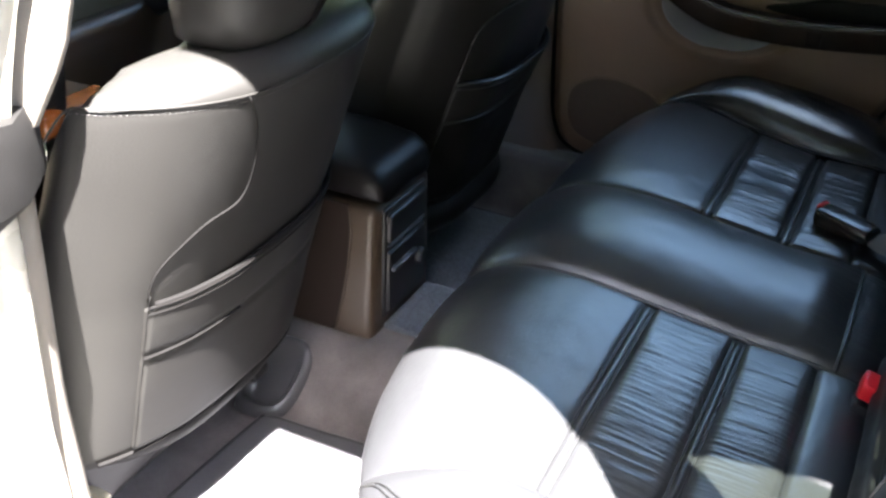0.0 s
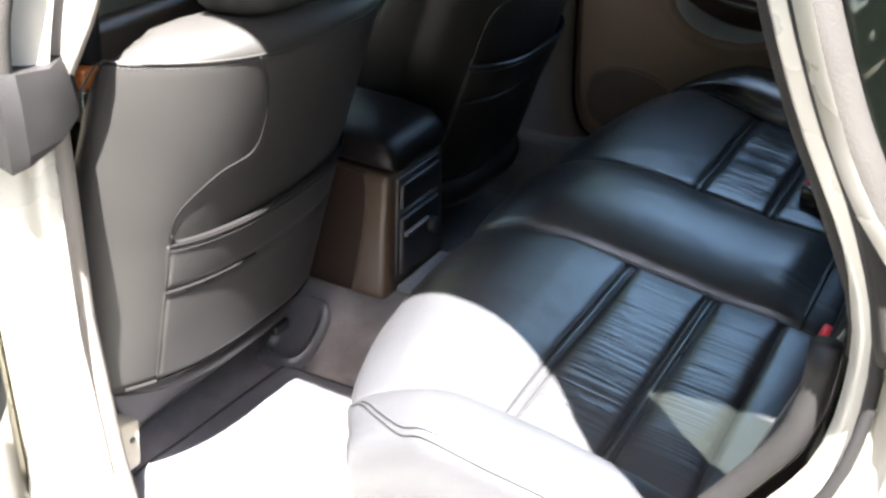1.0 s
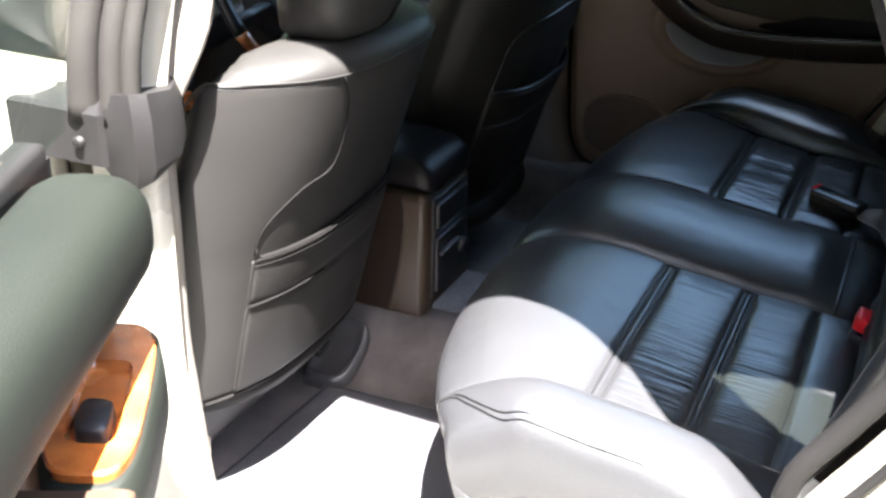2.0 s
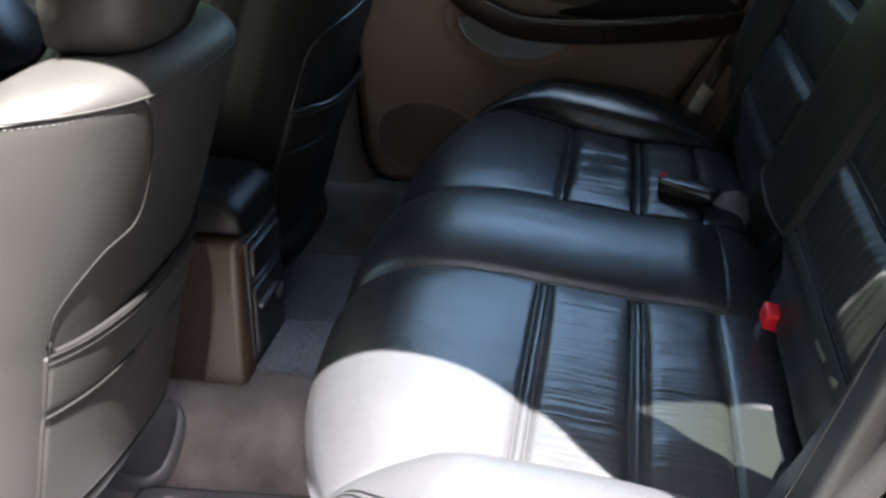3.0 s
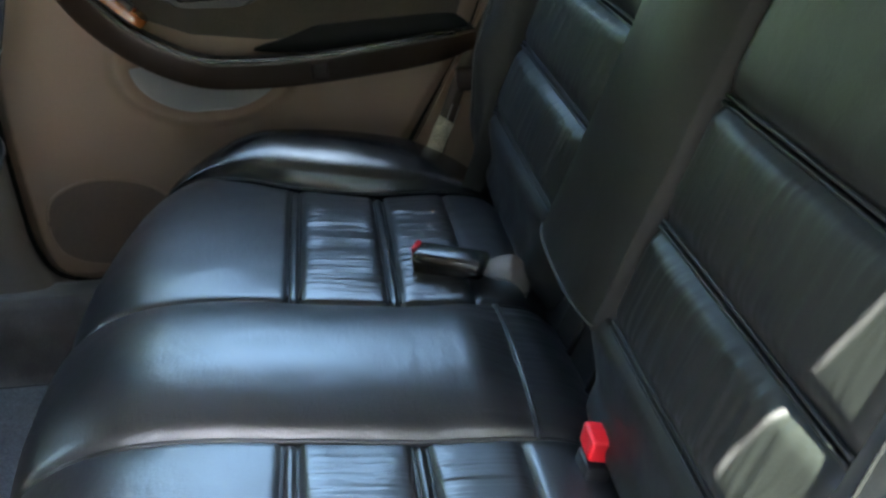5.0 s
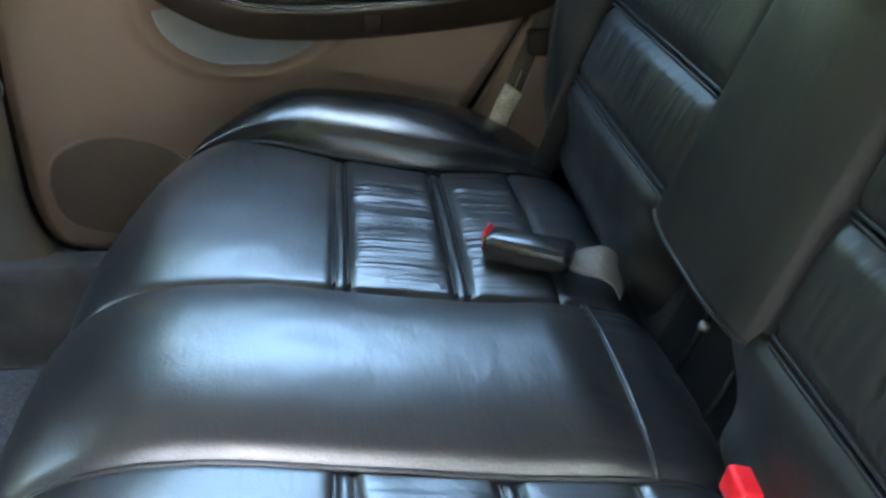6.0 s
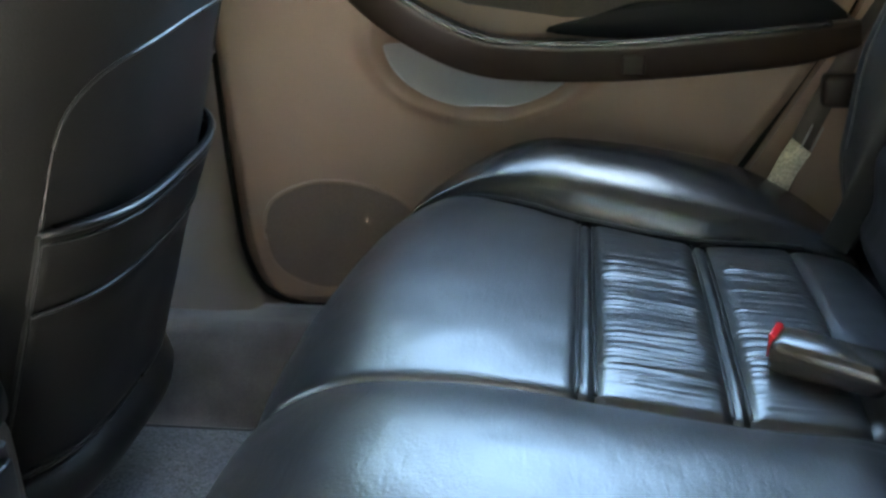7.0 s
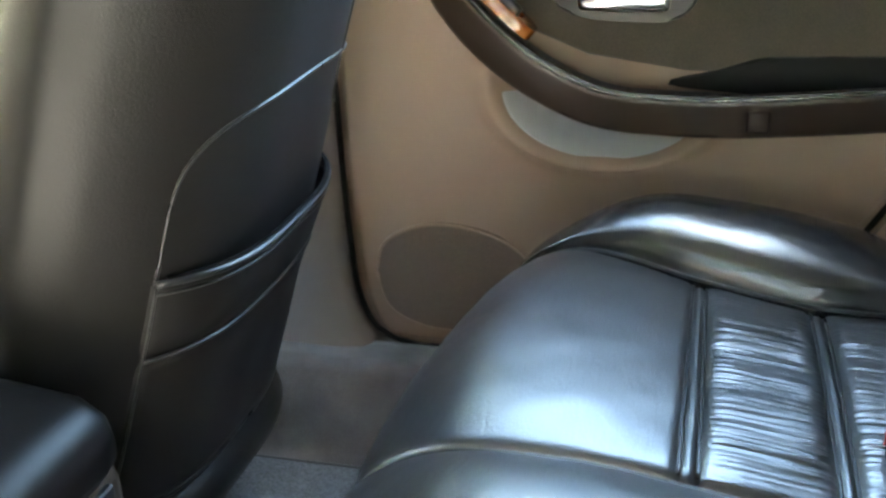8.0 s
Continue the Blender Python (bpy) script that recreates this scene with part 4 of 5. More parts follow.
    roll = [Vector(((-0.470 if outer > 0 else -0.500) - BOW * abs(t) ** BEND, yc + 0.215 * t, 0.163)) for t in np.linspace(-1.0, 1.0, 41)]
    part("lower_roll", tube(roll, lambda t: (0.033 if outer > 0 else 0.022) * min(1, 0.35 + 8 * min(t, 1 - t)), 14), SHELL, seat, "padded leather roll under the backrest")
    part("bottom_welt", tube([surf(yc + half_width(0.198) * t, 0.198, 0.001) for t in np.linspace(-0.96, 0.96, 50)], 0.0028, 6), EDGE, seat)
    if outer > 0:
        return
    br = part("rail_bracket", rounded_box((-0.566, -0.582, 0.040), (-0.530, -0.546, 0.112), 0.004, 2,
              taper=lambda c: (c.x, c.y - (0.006 if c.z < 0.07 else 0), c.z + (0.010 if c.y < -0.56 and c.z > 0.07 else 0))), BRACKET, seat, "cream painted rail bracket")
    part("bolt", tube([(-0.531, -0.563, 0.088), (-0.5285, -0.563, 0.088)], 0.0048, 12), BLACK, br)


build_front_seat(-0.366, -1, "black leather front seat with map pocket, sunlit from the open door")
build_front_seat(0.33, 1, "black leather front seat with map pocket, in shade")


# ---- centre console, dash and wheel ----
def build_console():
    con = thing("centre_console", (-0.6, 0.0, 0.1), "brown plastic centre console with dark armrest lid", "console")
    part("body", rounded_box((-1.25, -0.088, 0.095), (-0.421, 0.088, 0.32), 0.014, 3, taper=lambda c: (c.x, c.y * (1.12 if c.z < 0.2 else 1.0), c.z)), CONSOLE, con)
    SEAM_LINE = curve_points([(-0.462, -0.0915, 0.318), (-0.458, -0.094, 0.27), (-0.466, -0.098, 0.19), (-0.482, -0.1005, 0.105)], 24)
    part("side_seam", tube(SEAM_LINE, 0.0018, 6), CONSOLE, con)
    part("side_panel", outline_slab([(p.x - 0.003, -0.0895 - 0.0105 * smooth_step(0.32, 0.1, p.z), p.z) for p in SEAM_LINE] + [(-1.2, -0.100, 0.105), (-1.2, -0.0895, 0.318)], (0, 0.006, 0)), CONSOLE_DARK, con, "dark brown side panel")
    part("rear_tray", rounded_box((-0.424, -0.066, 0.125), (-0.4165, 0.066, 0.310), 0.003, 2), BLACK, con, "black ashtray and vent panel")
    for z0, z1, d in ((0.255, 0.300, 0.006), (0.245, 0.252, 0.004), (0.135, 0.238, 0.005)):
        part("drawer", rounded_box((-0.420, -0.060, z0), (-0.416 + d, 0.060, z1), 0.004, 3), BLACK, con)
    part("drawer_lip", rounded_box((-0.418, -0.055, 0.205), (-0.404, 0.02, 0.213), 0.003, 2), GREY_PLASTIC, con)
    part("socket", tube([(-0.416, 0.035, 0.19), (-0.402, 0.035, 0.19)], 0.014, 16), BLACK, con)
    lid = []
    for x, zt, w in ((-0.415, 0.345, 0.060), (-0.416, 0.365, 0.075), (-0.425, 0.385, 0.082), (-0.445, 0.402, 0.085), (-0.50, 0.412, 0.086), (-0.70, 0.418, 0.086), (-0.74, 0.405, 0.08), (-0.75, 0.38, 0.07)):
        sec = []
        zt = 0.322 + (zt - 0.322) * 0.74
        for k in range(28):
            a = 2 * math.pi * k / 28
            c, s = math.cos(a), math.sin(a)
            sec.append((x, w * math.copysign(abs(c) ** 0.45, c), (zt + 0.322) / 2 + (zt - 0.322) / 2 * math.copysign(abs(s) ** 0.45, s)))
        lid.append(sec)
    part("armrest_lid", loft(lid), LID, con, "dark padded armrest lid")
    part("gear_surround", rounded_box((-1.08, -0.075, 0.318), (-0.80, 0.075, 0.330), 0.008, 2), WOOD, con, "orange burl wood gear surround")
    dash = thing("dashboard", (-1.45, 0.0, 0.3), "olive plastic dashboard with dark brown lower half", "dashboard")
    prof = [(-1.68, 0.20), (-1.25, 0.22), (-1.20, 0.34), (-1.17, 0.46), (-1.22, 0.56), (-1.34, 0.62), (-1.68, 0.63)]
    part("dash_body", loft([[(x, y, z) for x, z in prof] for y in np.linspace(-0.66, 0.66, 9)], smooth=False), DASH, dash)
    part("lower_dash", rounded_box((-1.26, -0.64, 0.18), (-1.155, 0.64, 0.40), 0.03, 3), CONSOLE, dash, "dark brown lower dash")
    part("binnacle", rounded_box((-1.36, 0.20, 0.55), (-1.14, 0.52, 0.655), 0.03, 3), BLACK, dash)
    w = thing("steering_wheel", (-1.0, 0.36, 0.48), "dark leather steering wheel with wood sections", "steering wheel")
    axis = Vector((0.86, 0, 0.5)).normalized()
    side = Vector((0, 1, 0))
    top = axis.cross(side).normalized() * -1
    mid = Vector((-0.98, 0.36, 0.50))
    for a0, a1, mat, nm in ((0.25, 2.9, WOOD, "wood_rim"), (2.9, 6.53, BLACK, "leather_rim")):
        part(nm, tube([mid + (side * math.cos(a0 + (a1 - a0) * k / 40) + top * math.sin(a0 + (a1 - a0) * k / 40)) * 0.185 for k in range(41)], 0.0145, 10), mat, w)
    part("hub", loft([[mid + axis * d + (side * math.cos(a) + top * math.sin(a)) * r for a in np.linspace(0, 2 * math.pi, 24, endpoint=False)] for d, r in ((-0.05, 0.07), (0.0, 0.075), (0.015, 0.06), (0.02, 0.02))]), BLACK, w)
    for a in (0.1, 3.04, 4.71):
        part("spoke", tube([mid + (side * math.cos(a) + top * math.sin(a)) * r for r in (0.06, 0.12, 0.18)], 0.014, 8, 0.5), BLACK, w)
    part("column", tube([mid - axis * 0.04, mid - axis * 0.3], 0.03, 10), BLACK, w)


build_console()


# ---- rear doors ----
def build_rear_door(name, T, label, near):
    """The door of the far side, in place when shut; T carries its points to where it stands."""
    door = thing(name, T(Vector((-0.1, 0.69, 0.1))), label, "car door", "rear car doors")
    PLANE = 0.68

    def put(me):
        for v in me.vertices:
            v.co = T(v.co)
        me.update()
        if near:
            me.flip_normals()
        return me

    def front_edge(z):
        return soft(z, [0.118, 0.126, 0.143, 0.175, 0.214, 0.343, 0.43, 0.70], [-0.365, -0.39, -0.412, -0.427, -0.435, -0.443, -0.445, -0.452])

    def rear_edge(z):
        return soft(z, [0.12, 0.25, 0.33, 0.50, 0.70], [0.02, 0.135, 0.185, 0.283, 0.345])

    def panel(u, v):
        z = 0.118 + 0.542 * v
        a, b = front_edge(z), rear_edge(z)
        x = a + (b - a) * u
        e = ((x + 0.122) / 0.122) ** 2 + ((z - 0.468) / 0.082) ** 2
        y = PLANE
        if z < 0.50:
            y += 0.036 * smooth_step(1.02, 0.45, e) * smooth_step(0.475, 0.455, z)
            y -= 0.009 * math.exp(-((e - 1.22) / 0.22) ** 2)
        # soft raised border
        d = min(x - a, b - x, z - 0.118)
        y += 0.012 * smooth_step(0.018, 0.0, d)
        if z > 0.60:
            y -= 0.02 * smooth_step(0.60, 0.66, z)
        y -= 0.004 * smooth_step(0.30, 0.42, z)
        return (x, y, z)
    inner = part("door_panel", put(sheet(panel, 170, 130, (0, 0.03, 0))), TAUPE, door, "taupe moulded door panel")
    if not near:
        # lining over the scoop, its pale grey painted for reflected sky
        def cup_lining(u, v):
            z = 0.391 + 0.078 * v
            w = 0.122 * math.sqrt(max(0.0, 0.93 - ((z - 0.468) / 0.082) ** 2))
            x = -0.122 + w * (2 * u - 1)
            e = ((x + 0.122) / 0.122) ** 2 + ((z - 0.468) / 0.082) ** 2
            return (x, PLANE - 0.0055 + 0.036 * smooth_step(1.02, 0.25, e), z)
        part("pull_cup", put(sheet(cup_lining, 60, 30, (0, 0.002, 0))), CUP, inner, "pull cup below the arm rest, sky sheen painted grey")
    # dark gap line round the panel
    rim = [(front_edge(z) - 0.003, PLANE + 0.008, z) for z in np.linspace(0.66, 0.119, 60)] + [(-0.355 + 0.36 * k / 10, PLANE + 0.008, 0.115) for k in range(11)]
    part("rubber_seal", put(tube(rim, 0.004, 8)), RUBBER, door)
    # cloth field above the arm rest
    cloth = [(-0.27, 0.63), (-0.262, 0.59), (-0.22, 0.545), (-0.14, 0.512), (-0.03, 0.498), (0.10, 0.497), (0.255, 0.50), (0.29, 0.60), (0.29, 0.63)]
    part("cloth_insert", put(outline_slab([(x, PLANE - 0.012, z) for x, z in cloth], (0, 0.014, 0), 0.004)), CLOTH, inner, "brown cloth insert")
    # arm rest sweep
    rise = [(-0.20, 0.640, 0.520), (-0.17, 0.630, 0.512), (-0.13, 0.625, 0.502), (-0.09, 0.622, 0.495)] if near else []
    path = curve_points(rise + [(-0.05, 0.622, 0.477), (0.04, 0.622, 0.471), (0.14, 0.625, 0.472), (0.23, 0.632, 0.480), (0.285, 0.650, 0.493)] if near else [(-0.345, 0.660, 0.670), (-0.315, 0.655, 0.618), (-0.280, 0.650, 0.568), (-0.233, 0.646, 0.522), (-0.180, 0.645, 0.487), (-0.12, 0.645, 0.463), (-0.05, 0.645, 0.457), (0.03, 0.645, 0.458), (0.14, 0.646, 0.467), (0.23, 0.650, 0.477), (0.285, 0.660, 0.487)], 70)
    rings = []
    for i, c in enumerate(path):
        d = (path[min(i + 1, 69)] - path[max(i - 1, 0)]).normalized()
        n = Vector((-d.z, 0, d.x)).normalized()
        if n.z < 0:
            n = -n
        k = i / 69
        hw = soft(k, [0, 0.2, 0.5, 0.9, 1], [0.016, 0.022, 0.0225, 0.022, 0.016])
        dep = 0.052 if near else 0.034
        shape = [(-1.0, 0.3), (-1.0, -0.55), (-0.93, -0.72), (-0.75, -0.80), (0.30, -0.92), (0.62, -0.98), (0.80, -1.0), (0.93, -0.96), (1.0, -0.86), (1.0, -0.74), (0.92, -0.60), (0.80, -0.35), (0.72, 0.3), (0.72, 0.9), (-1.0, 0.9)]
        sec = [c + n * hw * p + Vector((0, dep * q, 0)) for p, q in shape]
        rings.append(sec)
    skin = loft(rings)
    skin.set_sharp_from_angle(angle=radians(60))
    arm = part("arm_rest", put(skin), ARM, door, "dark brown padded arm rest")
    part("reflector", put(rounded_box((0.034, 0.6115 if not near else 0.564, 0.444), (0.060, 0.622 if not near else 0.575, 0.470), 0.004, 3)), CONSOLE_DARK, arm, "small square lens")
    part("arm_piping", put(tube([r[8].lerp(r[7], 0.5) + Vector((0, 0.001, 0)) for r in rings[3:-3]], 0.0045, 8)), BUCKLE, arm, "glossy rounded lip")
    # grab recess behind the arm rest: flat black sheet, its shade painted in
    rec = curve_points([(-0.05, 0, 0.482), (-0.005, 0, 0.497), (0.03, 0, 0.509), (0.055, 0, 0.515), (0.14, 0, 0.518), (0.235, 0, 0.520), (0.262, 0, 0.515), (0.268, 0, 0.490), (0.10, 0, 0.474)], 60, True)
    part("grab_recess_shade", put(outline_slab([(p.x, PLANE - 0.017, p.z) for p in rec], (0, 0.01, 0), 0.003)), RUBBER, inner, "dark sheet for the shaded grab recess")
    # speaker cover
    spk = curve_points([(-0.402, 0, 0.215), (-0.393, 0, 0.262), (-0.35, 0, 0.288), (-0.30, 0, 0.293), (-0.245, 0, 0.280), (-0.205, 0, 0.250), (-0.195, 0, 0.215), (-0.215, 0, 0.175), (-0.27, 0, 0.153), (-0.335, 0, 0.150), (-0.385, 0, 0.172)], 80, True)
    cover = part("speaker_cover", put(outline_slab([(p.x, PLANE - 0.004, p.z) for p in spk], (0, 0.01, 0), 0.002)), TAUPE_DARK, door, "perforated taupe speaker cover")
    part("speaker_rim", put(tube([(p.x, PLANE - 0.002, p.z) for p in spk + spk[:1]], 0.0028, 8)), TAUPE, cover)
    # pull handle in a black cup
    cup = curve_points([(-0.180, 0, 0.592), (-0.165, 0, 0.560), (-0.10, 0, 0.551), (-0.04, 0, 0.556), (-0.026, 0, 0.592), (-0.10, 0, 0.608)], 50, True)
    part("handle_cup", put(outline_slab([(p.x, PLANE - 0.018, p.z) for p in cup], (0, 0.01, 0), 0.004)), BLACK, door, "black handle cup")
    part("door_handle", put(rounded_box((-0.152, PLANE - 0.036, 0.563), (-0.050, PLANE - 0.014, 0.590), 0.008, 3)), CHROME, door, "chrome door handle")
    # switch pod with wood veneer, set on the rising end of the arm rest
    c0, c1 = (Vector((-0.288, 0.634, 0.616)), Vector((-0.176, 0.628, 0.514))) if not near else (Vector((-0.400, 0.656, 0.532)), Vector((-0.165, 0.624, 0.522)))
    ax = (c1 - c0).normalized()
    acr = Vector((0, 1, 0))
    nor = acr.cross(ax).normalized()
    if nor.z < 0:
        nor = -nor

    big = 1.0 if near else 0.62

    def pod(length0, length1, half, h0, h1, p=0.55):
        rr = []
        for h, g in ((h0, 1.0), ((h0 + h1) / 2, 1.0), (h1 - 0.002, 0.97), (h1, 0.9)):
            r = []
            for k in range(40):
                a = 2 * math.pi * k / 40
                ca, sa = math.cos(a), math.sin(a)
                m = (length0 + length1) / 2
                r.append(c0 + ax * big * (m + (length1 - length0) / 2 * g * math.copysign(abs(ca) ** p, ca)) + acr * big * half * g * math.copysign(abs(sa) ** p, sa) + nor * h)
            rr.append(r)
        return loft(rr)
    pd = arm if not near else part("switch_pod", put(pod(-0.02, 0.205, 0.041, -0.05, 0.004)), DOOR_PAD, door, "grey-green switch pod")

    def pod_ring(l0, l1, half, h, p=0.55):
        r = []
        for k in range(40):
            ca, sa = math.cos(2 * math.pi * k / 40), math.sin(2 * math.pi * k / 40)
            r.append(c0 + ax * big * ((l0 + l1) / 2 + (l1 - l0) / 2 * math.copysign(abs(ca) ** p, ca)) + acr * big * half * math.copysign(abs(sa) ** p, sa) + nor * h)
        return r
    # veneer plate with a sunk well for the switch
    plate = loft([pod_ring(-0.008, 0.192, 0.036, 0.0), pod_ring(-0.008, 0.192, 0.036, 0.011), pod_ring(-0.006, 0.190, 0.034, 0.013),
                  pod_ring(0.050, 0.158, 0.0205, 0.013, 0.35), pod_ring(0.052, 0.156, 0.0190, 0.011, 0.35), pod_ring(0.054, 0.154, 0.0180, 0.0045, 0.35)])
    plate.set_sharp_from_angle(angle=radians(40))
    part("wood_veneer", put(plate), WOOD, pd, "glossy orange burl wood veneer")
    part("window_switch", put(pod(0.108, 0.150, 0.014, 0.003, 0.018)), BLACK, pd, "black window switch")
    # padded shoulder below the window
    roll = []
    for k in range(40):
        x = (-0.43 if near else -0.36) + 0.74 * k / 39
        g = min(1, (k + 0.6) / 3) ** 0.5 * min(1, (39.6 - k) / 3) ** 0.5
        roll.append([(x, (0.664 if near else 0.676) + (0.052 if near else 0.044) * g * math.copysign(abs(math.cos(a)) ** 0.7, math.cos(a)), 0.645 + 0.048 * g * math.copysign(abs(math.sin(a)) ** 0.7, math.sin(a))) for a in [2 * math.pi * q / 28 for q in range(28)]])
    part("shoulder_pad", put(loft(roll)), DOOR_PAD, door, "grey-green padded door shoulder")
    # shell, outer skin and frameless glass
    part("door_shell", put(outline_slab([(-0.45, 0.726, 0.09), (0.02, 0.726, 0.09), (0.18, 0.726, 0.30), (0.30, 0.726, 0.50), (0.36, 0.726, 0.685), (-0.46, 0.726, 0.685)], (0, 0.034, 0), 0.008)), PAINT, door, "champagne painted door shell")
    part("seal_plate", put(outline_slab([(-0.452, 0.7205, 0.088), (0.02, 0.7205, 0.088), (0.18, 0.7205, 0.30), (0.30, 0.7205, 0.50), (0.36, 0.7205, 0.675), (-0.462, 0.7205, 0.675)], (0, 0.003, 0))), RUBBER, door, "black door edge seal")
    part("glass_strip", put(rounded_box((-0.44, 0.712, 0.660), (0.35, 0.742, 0.698), 0.006, 2)), RUBBER, door, "black weather strip")
    pane = part("window_pane", put(outline_slab([(-0.515, 0.724, 0.68), (0.335, 0.724, 0.68), (0.22, 0.67, 0.93), (0.13, 0.635, 1.09), (-0.45, 0.63, 1.11)], (0, 0.004, 0))), GLASS, door, "clear frameless door glass")
    pane.visible_shadow = False
    return door


build_rear_door("rear_door", lambda p: Vector(p), "closed rear door with taupe panel, arm rest and speaker", False)
AXIS = Vector((-0.50, -0.80, 0))
TURN = Matrix.Rotation(radians(-66.0), 4, "Z")


def swing(p):
    q = Vector((p[0], -p[1], p[2])) - AXIS
    return TURN @ q + AXIS + Vector((0.018, -0.092, 0))


build_rear_door("rear_door", swing, "open rear door with grey-green pad and wood switch panel", True)


def build_front_doors():
    for sy, label in ((1, "closed front door with olive panel, on the steering wheel side"), (-1, "closed front door with olive panel, beside the sunlit seat")):
        d = thing("front_door", (-1.0, sy * 0.69, 0.1), label, "car door", "front car doors")
        part("door_panel", rounded_box((-1.55, min(sy * 0.67, sy * 0.71), 0.10), (-0.55, max(sy * 0.67, sy * 0.71), 0.68), 0.015, 3), DASH, d)
        part("arm_rest", rounded_box((-1.25, min(sy * 0.60, sy * 0.68), 0.40), (-0.70, max(sy * 0.60, sy * 0.68), 0.46), 0.02, 3), ARM, d)
        part("window_pane", outline_slab([(-1.55, sy * 0.715, 0.68), (-0.50, sy * 0.715, 0.68), (-0.38, sy * 0.63, 1.11), (-0.95, sy * 0.63, 1.09)], (0, sy * 0.004, 0)), GLASS, d).visible_shadow = False


build_front_doors()


def build_far_trim():
    pts = [(0.03, 0.672, 0.10), (0.145, 0.672, 0.25), (0.195, 0.672, 0.33), (0.292, 0.672, 0.50), (0.35, 0.66, 0.68), (0.70, 0.66, 0.68), (0.70, 0.672, 0.10)]
    tagged(part("wall_trim", outline_slab(pts, (0, 0.02, 0), 0.004), TAUPE), "taupe moulded trim beside the rear seat", "trim", kind="structure")
    kick = curve_points([(-0.447, 0.668, 0.64), (-0.440, 0.668, 0.40), (-0.431, 0.668, 0.22), (-0.408, 0.668, 0.140), (-0.36, 0.668, 0.116), (-0.05, 0.668, 0.112)], 60)
    post = loft([[p + Vector((-0.012, 0.045, -0.008)) for p in kick], [p + Vector((-0.010, 0.005, -0.006)) for p in kick], [p + Vector((-0.018, -0.008, -0.014)) for p in kick],
                 [p + Vector((-0.05, -0.015, -0.03)) for p in kick], [p + Vector((-0.12, -0.012, -0.05)) for p in kick]], cap=False, closed=False)
    tagged(part("sill_trim", post, MAUVE), "mauve-grey trim of the far door post and sill", "trim", kind="structure")


build_far_trim()


# ---- belts ----
def build_belts():
    b = thing("belt_buckle", (0.25, -0.19, 0.26), "black belt buckle with red release button, upright", "belt buckle", "belt buckles")
    ax = Vector((0.25, -0.05, 1)).normalized()
    side = Vector((0, 1, 0.05)).normalized()
    fr = side.cross(ax).normalized()

    def block(c, l, w, d, bev=0.003):
        return rounded_box((-w / 2, -d / 2, -l / 2), (w / 2, d / 2, l / 2), bev, 3, move=lambda p: c + side * p.x + fr * p.y + ax * p.z)
    c = Vector((0.257, -0.188, 0.279))
    part("housing", block(c - ax * 0.008, 0.075, 0.034, 0.022), BLACK, b)
    part("release_button", block(c + ax * 0.047 - fr * 0.002, 0.022, 0.034, 0.023, 0.004), RED, b, "red release button")

    f = thing("belt_buckle", (0.20, 0.25, 0.30), "black belt buckle lying on the seat, red button at its end", "belt buckle", "belt buckles")
    a2 = Vector((1, -0.44, -0.04)).normalized()
    s2 = Vector((0.44, 1, 0)).normalized()
    u2 = a2.cross(s2).normalized()
    c2 = Vector((0.186, 0.203, 0.324))

    def lying(c, l, w, h, bev=0.004, grow=1.0):
        return rounded_box((-l / 2, -w / 2, -h / 2), (l / 2, w / 2, h / 2), bev, 3, move=lambda p: c + a2 * p.x + s2 * p.y * (1 + 0.15 * p.x / l) + u2 * p.z * (1 - 0.25 * p.x / l))
    part("housing", lying(c2, 0.090, 0.042, 0.027, 0.009), BUCKLE, f)
    part("release_button", lying(c2 - a2 * 0.045 + u2 * 0.004 + s2 * 0.006, 0.006, 0.026, 0.020, 0.002), RED, f, "red release button")
    # crumpled strap: one edge stands up in a fold, the other droops to the gap behind the cushion
    strap = curve_points([c2 + a2 * 0.038, c2 + a2 * 0.056 + u2 * 0.002, c2 + a2 * 0.074 + u2 * 0.003, c2 + a2 * 0.088 - u2 * 0.006, c2 + a2 * 0.097 - s2 * 0.010 - u2 * 0.022], 24)
    rows = []
    for i, p in enumerate(strap):
        k = i / 23
        w = 0.013 + 0.005 * math.sin(math.pi * k)
        row = [p + s2 * w * e + u2 * (0.011 * math.sin(math.pi * k) * e + 0.004 * math.cos(2.6 * math.pi * e + 2 * k)) for e in (1, 0.6, 0.2, -0.2, -0.6, -1)]
        rows.append(row + [q - u2 * 0.0024 for q in row[::-1]])
    part("strap", loft(rows), WEBBING, f, "crumpled grey webbing strap")

    s = thing("seat_belt", (0.22, 0.63, 0.25), "dark seat belt with a cream label, hanging beside the seat", "seat belt")
    run = curve_points([(0.200, 0.640, 0.25), (0.222, 0.628, 0.33), (0.246, 0.624, 0.40), (0.275, 0.632, 0.46), (0.345, 0.640, 0.60), (0.38, 0.62, 0.80), (0.35, 0.60, 1.05)], 40)
    d = Vector((0.010, -0.003, -0.005))
    part("webbing", loft([[p + d, p - d, p - d + Vector((0, 0.002, 0)), p + d + Vector((0, 0.002, 0))] for p in run]), BELT, s)
    lab = curve_points([(0.202, 0.622, 0.296), (0.212, 0.616, 0.322), (0.221, 0.619, 0.343), (0.233, 0.616, 0.368)], 16)
    d = Vector((0.0105, -0.001, -0.008))
    part("label_tag", loft([[p + d + Vector((0, -0.003, 0)), p - d + Vector((0, -0.003, 0)), p - d, p + d] for p in lab]), LABEL, s, "creased cream fabric label")
    part("belt_guide", rounded_box((0.250, 0.618, 0.408), (0.290, 0.645, 0.445), 0.008, 3), CONSOLE_DARK, s, "dark brown belt guide")
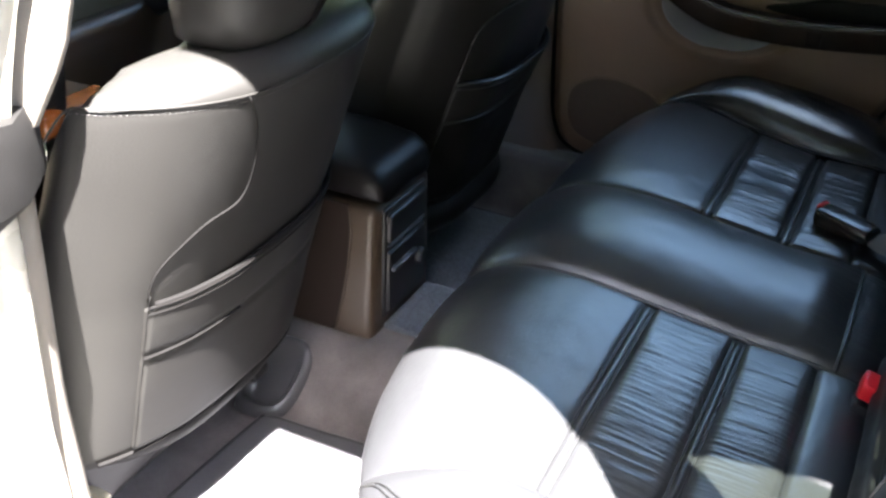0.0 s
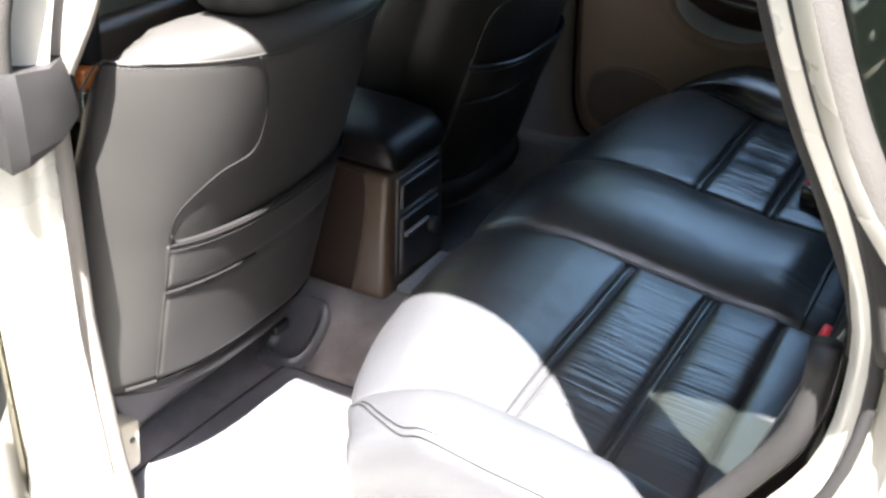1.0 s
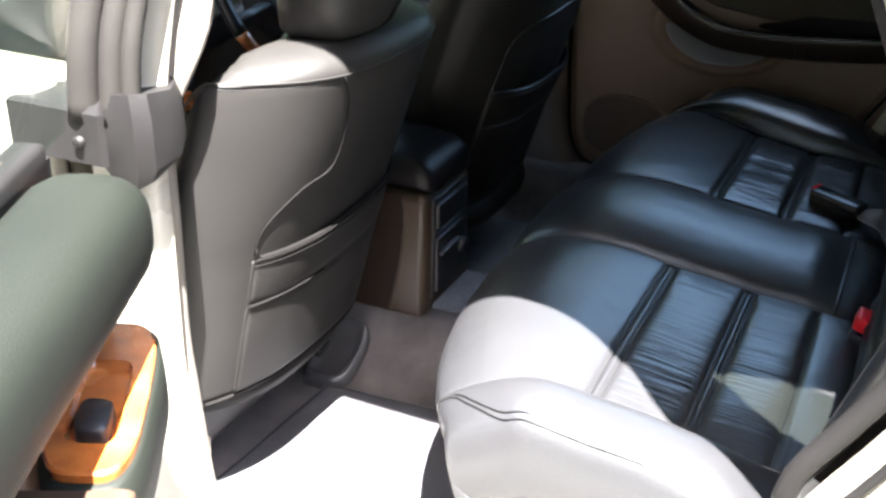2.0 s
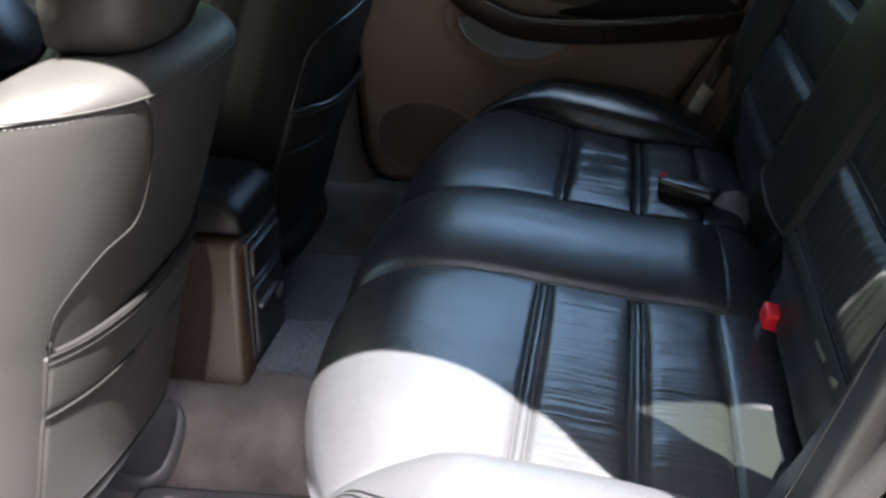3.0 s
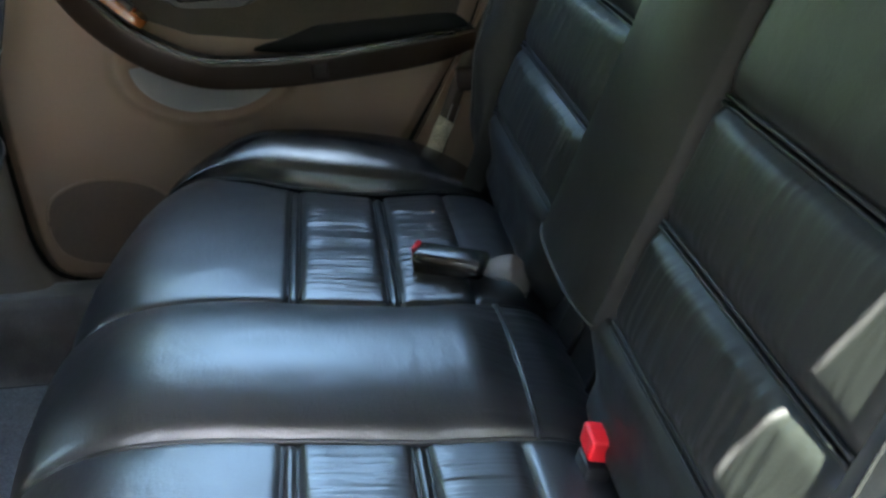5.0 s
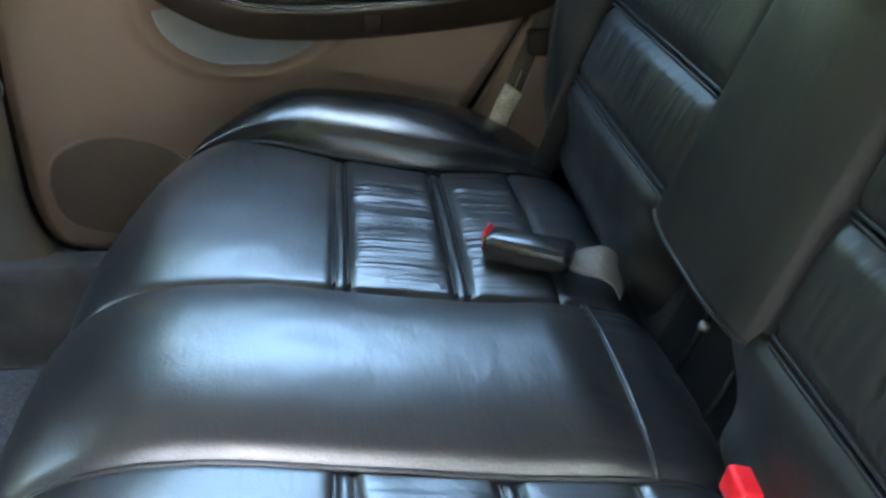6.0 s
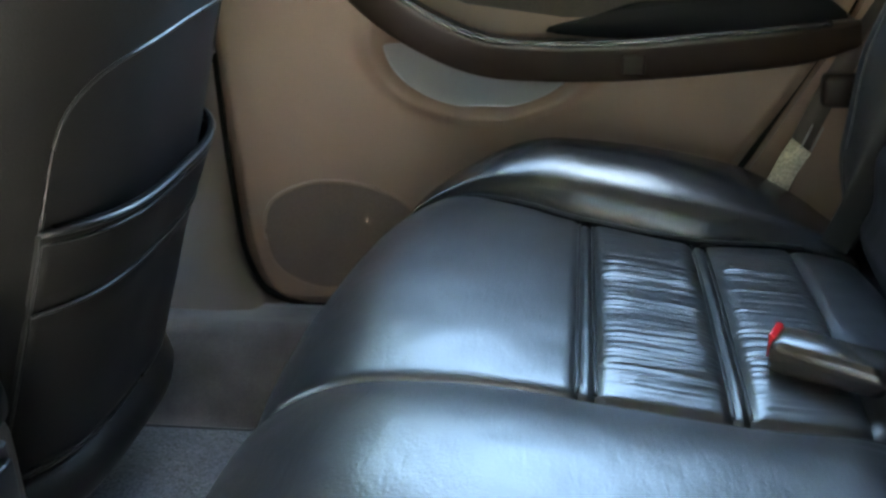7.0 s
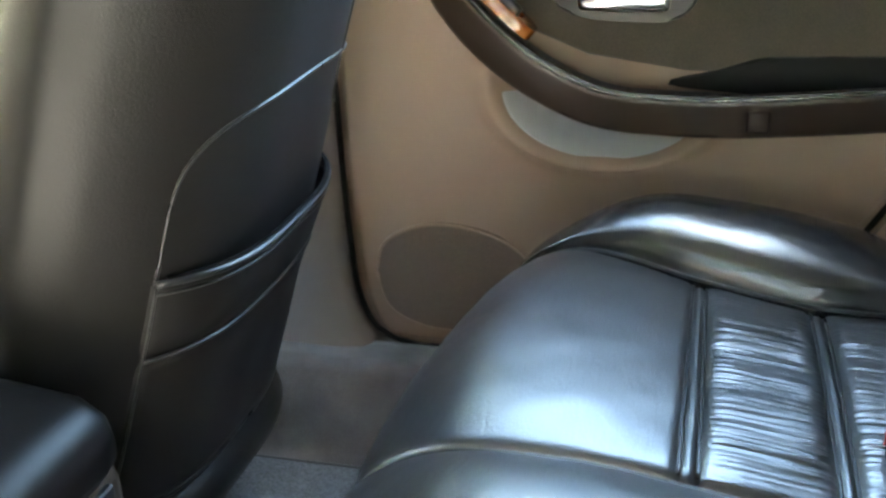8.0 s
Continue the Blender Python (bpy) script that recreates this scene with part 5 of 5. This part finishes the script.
    for dx in (0.0, 0.011):
        part("stay", tube([(0.232 + dx, 0.612, 0.366 - 0.3 * dx), (0.243 + dx, 0.616, 0.392 - 0.3 * dx)], 0.0011, 6), STEEL, s, "thin wire stay")


build_belts()


def build_front_belt():
    s = thing("seat_belt", (-0.50, -0.60, 0.80), "dark front seat belt with metal tongue, hanging behind the pillar", "seat belt")
    run = curve_points([(-0.475, -0.585, 1.02), (-0.495, -0.585, 0.80), (-0.516, -0.579, 0.60), (-0.59, -0.575, 0.40), (-0.66, -0.58, 0.22)], 30)
    d = Vector((0.018, 0.012, 0.0))
    part("webbing", loft([[p + d, p - d, p - d + Vector((0, 0.002, 0)), p + d + Vector((0, 0.002, 0))] for p in run]), RUBBER, s)
    part("tongue", rounded_box((-0.537, -0.592, 0.562), (-0.500, -0.566, 0.603), 0.005, 2), CHROME, s, "bright metal belt tongue")
    part("tongue_grip", rounded_box((-0.533, -0.594, 0.604), (-0.494, -0.564, 0.628), 0.004, 2), WOOD, s, "orange-brown belt stop")


build_front_belt()


# ---- hedges round the drive; unseen tree rows added to hold off sky light ----
def build_hedge(base, along, across, length, height, label, seed, leaf=0.12, dense=230, name="hedge"):
    """A row of shrubs or trees: stems and a thick uneven mass of leaves."""
    base, along, across = Vector(base), Vector(along), Vector(across)
    h = tagged(thing(name, base, label, "hedge", "garden hedges"), kind="stuff")
    rng = np.random.default_rng(seed)
    verts, faces = [], []
    for i in range(int(length * height * dense)):
        q = rng.uniform(-0.5, 0.5) * length
        top = height * (0.84 + 0.16 * math.sin(q * 1.7 + seed) * math.sin(q * 0.6))
        c = base + along * q + across * rng.normal(0, 0.45 + 0.04 * height) + Vector((0, 0, top * rng.random() ** 0.8))
        d = Vector(rng.normal(0, 1, 3)).normalized()
        e = d.cross(Vector(rng.normal(0, 1, 3))).normalized() * leaf * 0.55
        d = d * leaf
        k = len(verts)
        verts += [c - d, c + e, c + d, c - e]
        faces.append((k, k + 1, k + 2, k + 3))
    me = bpy.data.meshes.new("leaves")
    me.from_pydata([tuple(v) for v in verts], [], faces)
    part("leaves", me, LEAF, h)
    for k in range(int(length / 1.5)):
        p = base + along * ((k + 0.5) * 1.5 - length / 2)
        part("stem", tube([p - Vector((0, 0, 0.1)), p + across * 0.1 + Vector((0, 0, height * 0.4)), p + Vector((0, 0, height * 0.75))], lambda t: 0.06 - 0.04 * t, 8), BARK, h)


build_hedge((-9.0, -1.0, -0.37), (0, 1, 0), (1, 0, 0), 22, 7.5, "unseen leafy green trees beyond the bonnet, blocking sky", 4, 0.26, 60, "sky_block_trees")
# height chosen to cover the sky as met from the open door
build_hedge((1.0, -7.5, -0.37), (1, 0, 0), (0, 1, 0), 24, 9.0, "unseen leafy green trees added to shade the open door", 9, 0.28, 55, "sky_block_trees")
build_hedge((5.0, 9.0, -0.37), (1, 0, 0), (0, 1, 0), 14, 3.8, "leafy green garden hedge beyond the drive", 6, 0.2, 90)
build_hedge((-6.8, 5.8, -0.37), (1, 0, 0), (0, 1, 0), 11, 7.0, "unseen leafy green trees beside the drive, blocking sky", 12, 0.26, 60, "sky_block_trees")
build_hedge((9.0, -1.0, -0.37), (0, 1, 0), (1, 0, 0), 14, 5.0, "leafy green hedge behind the car", 3, 0.2, 90)
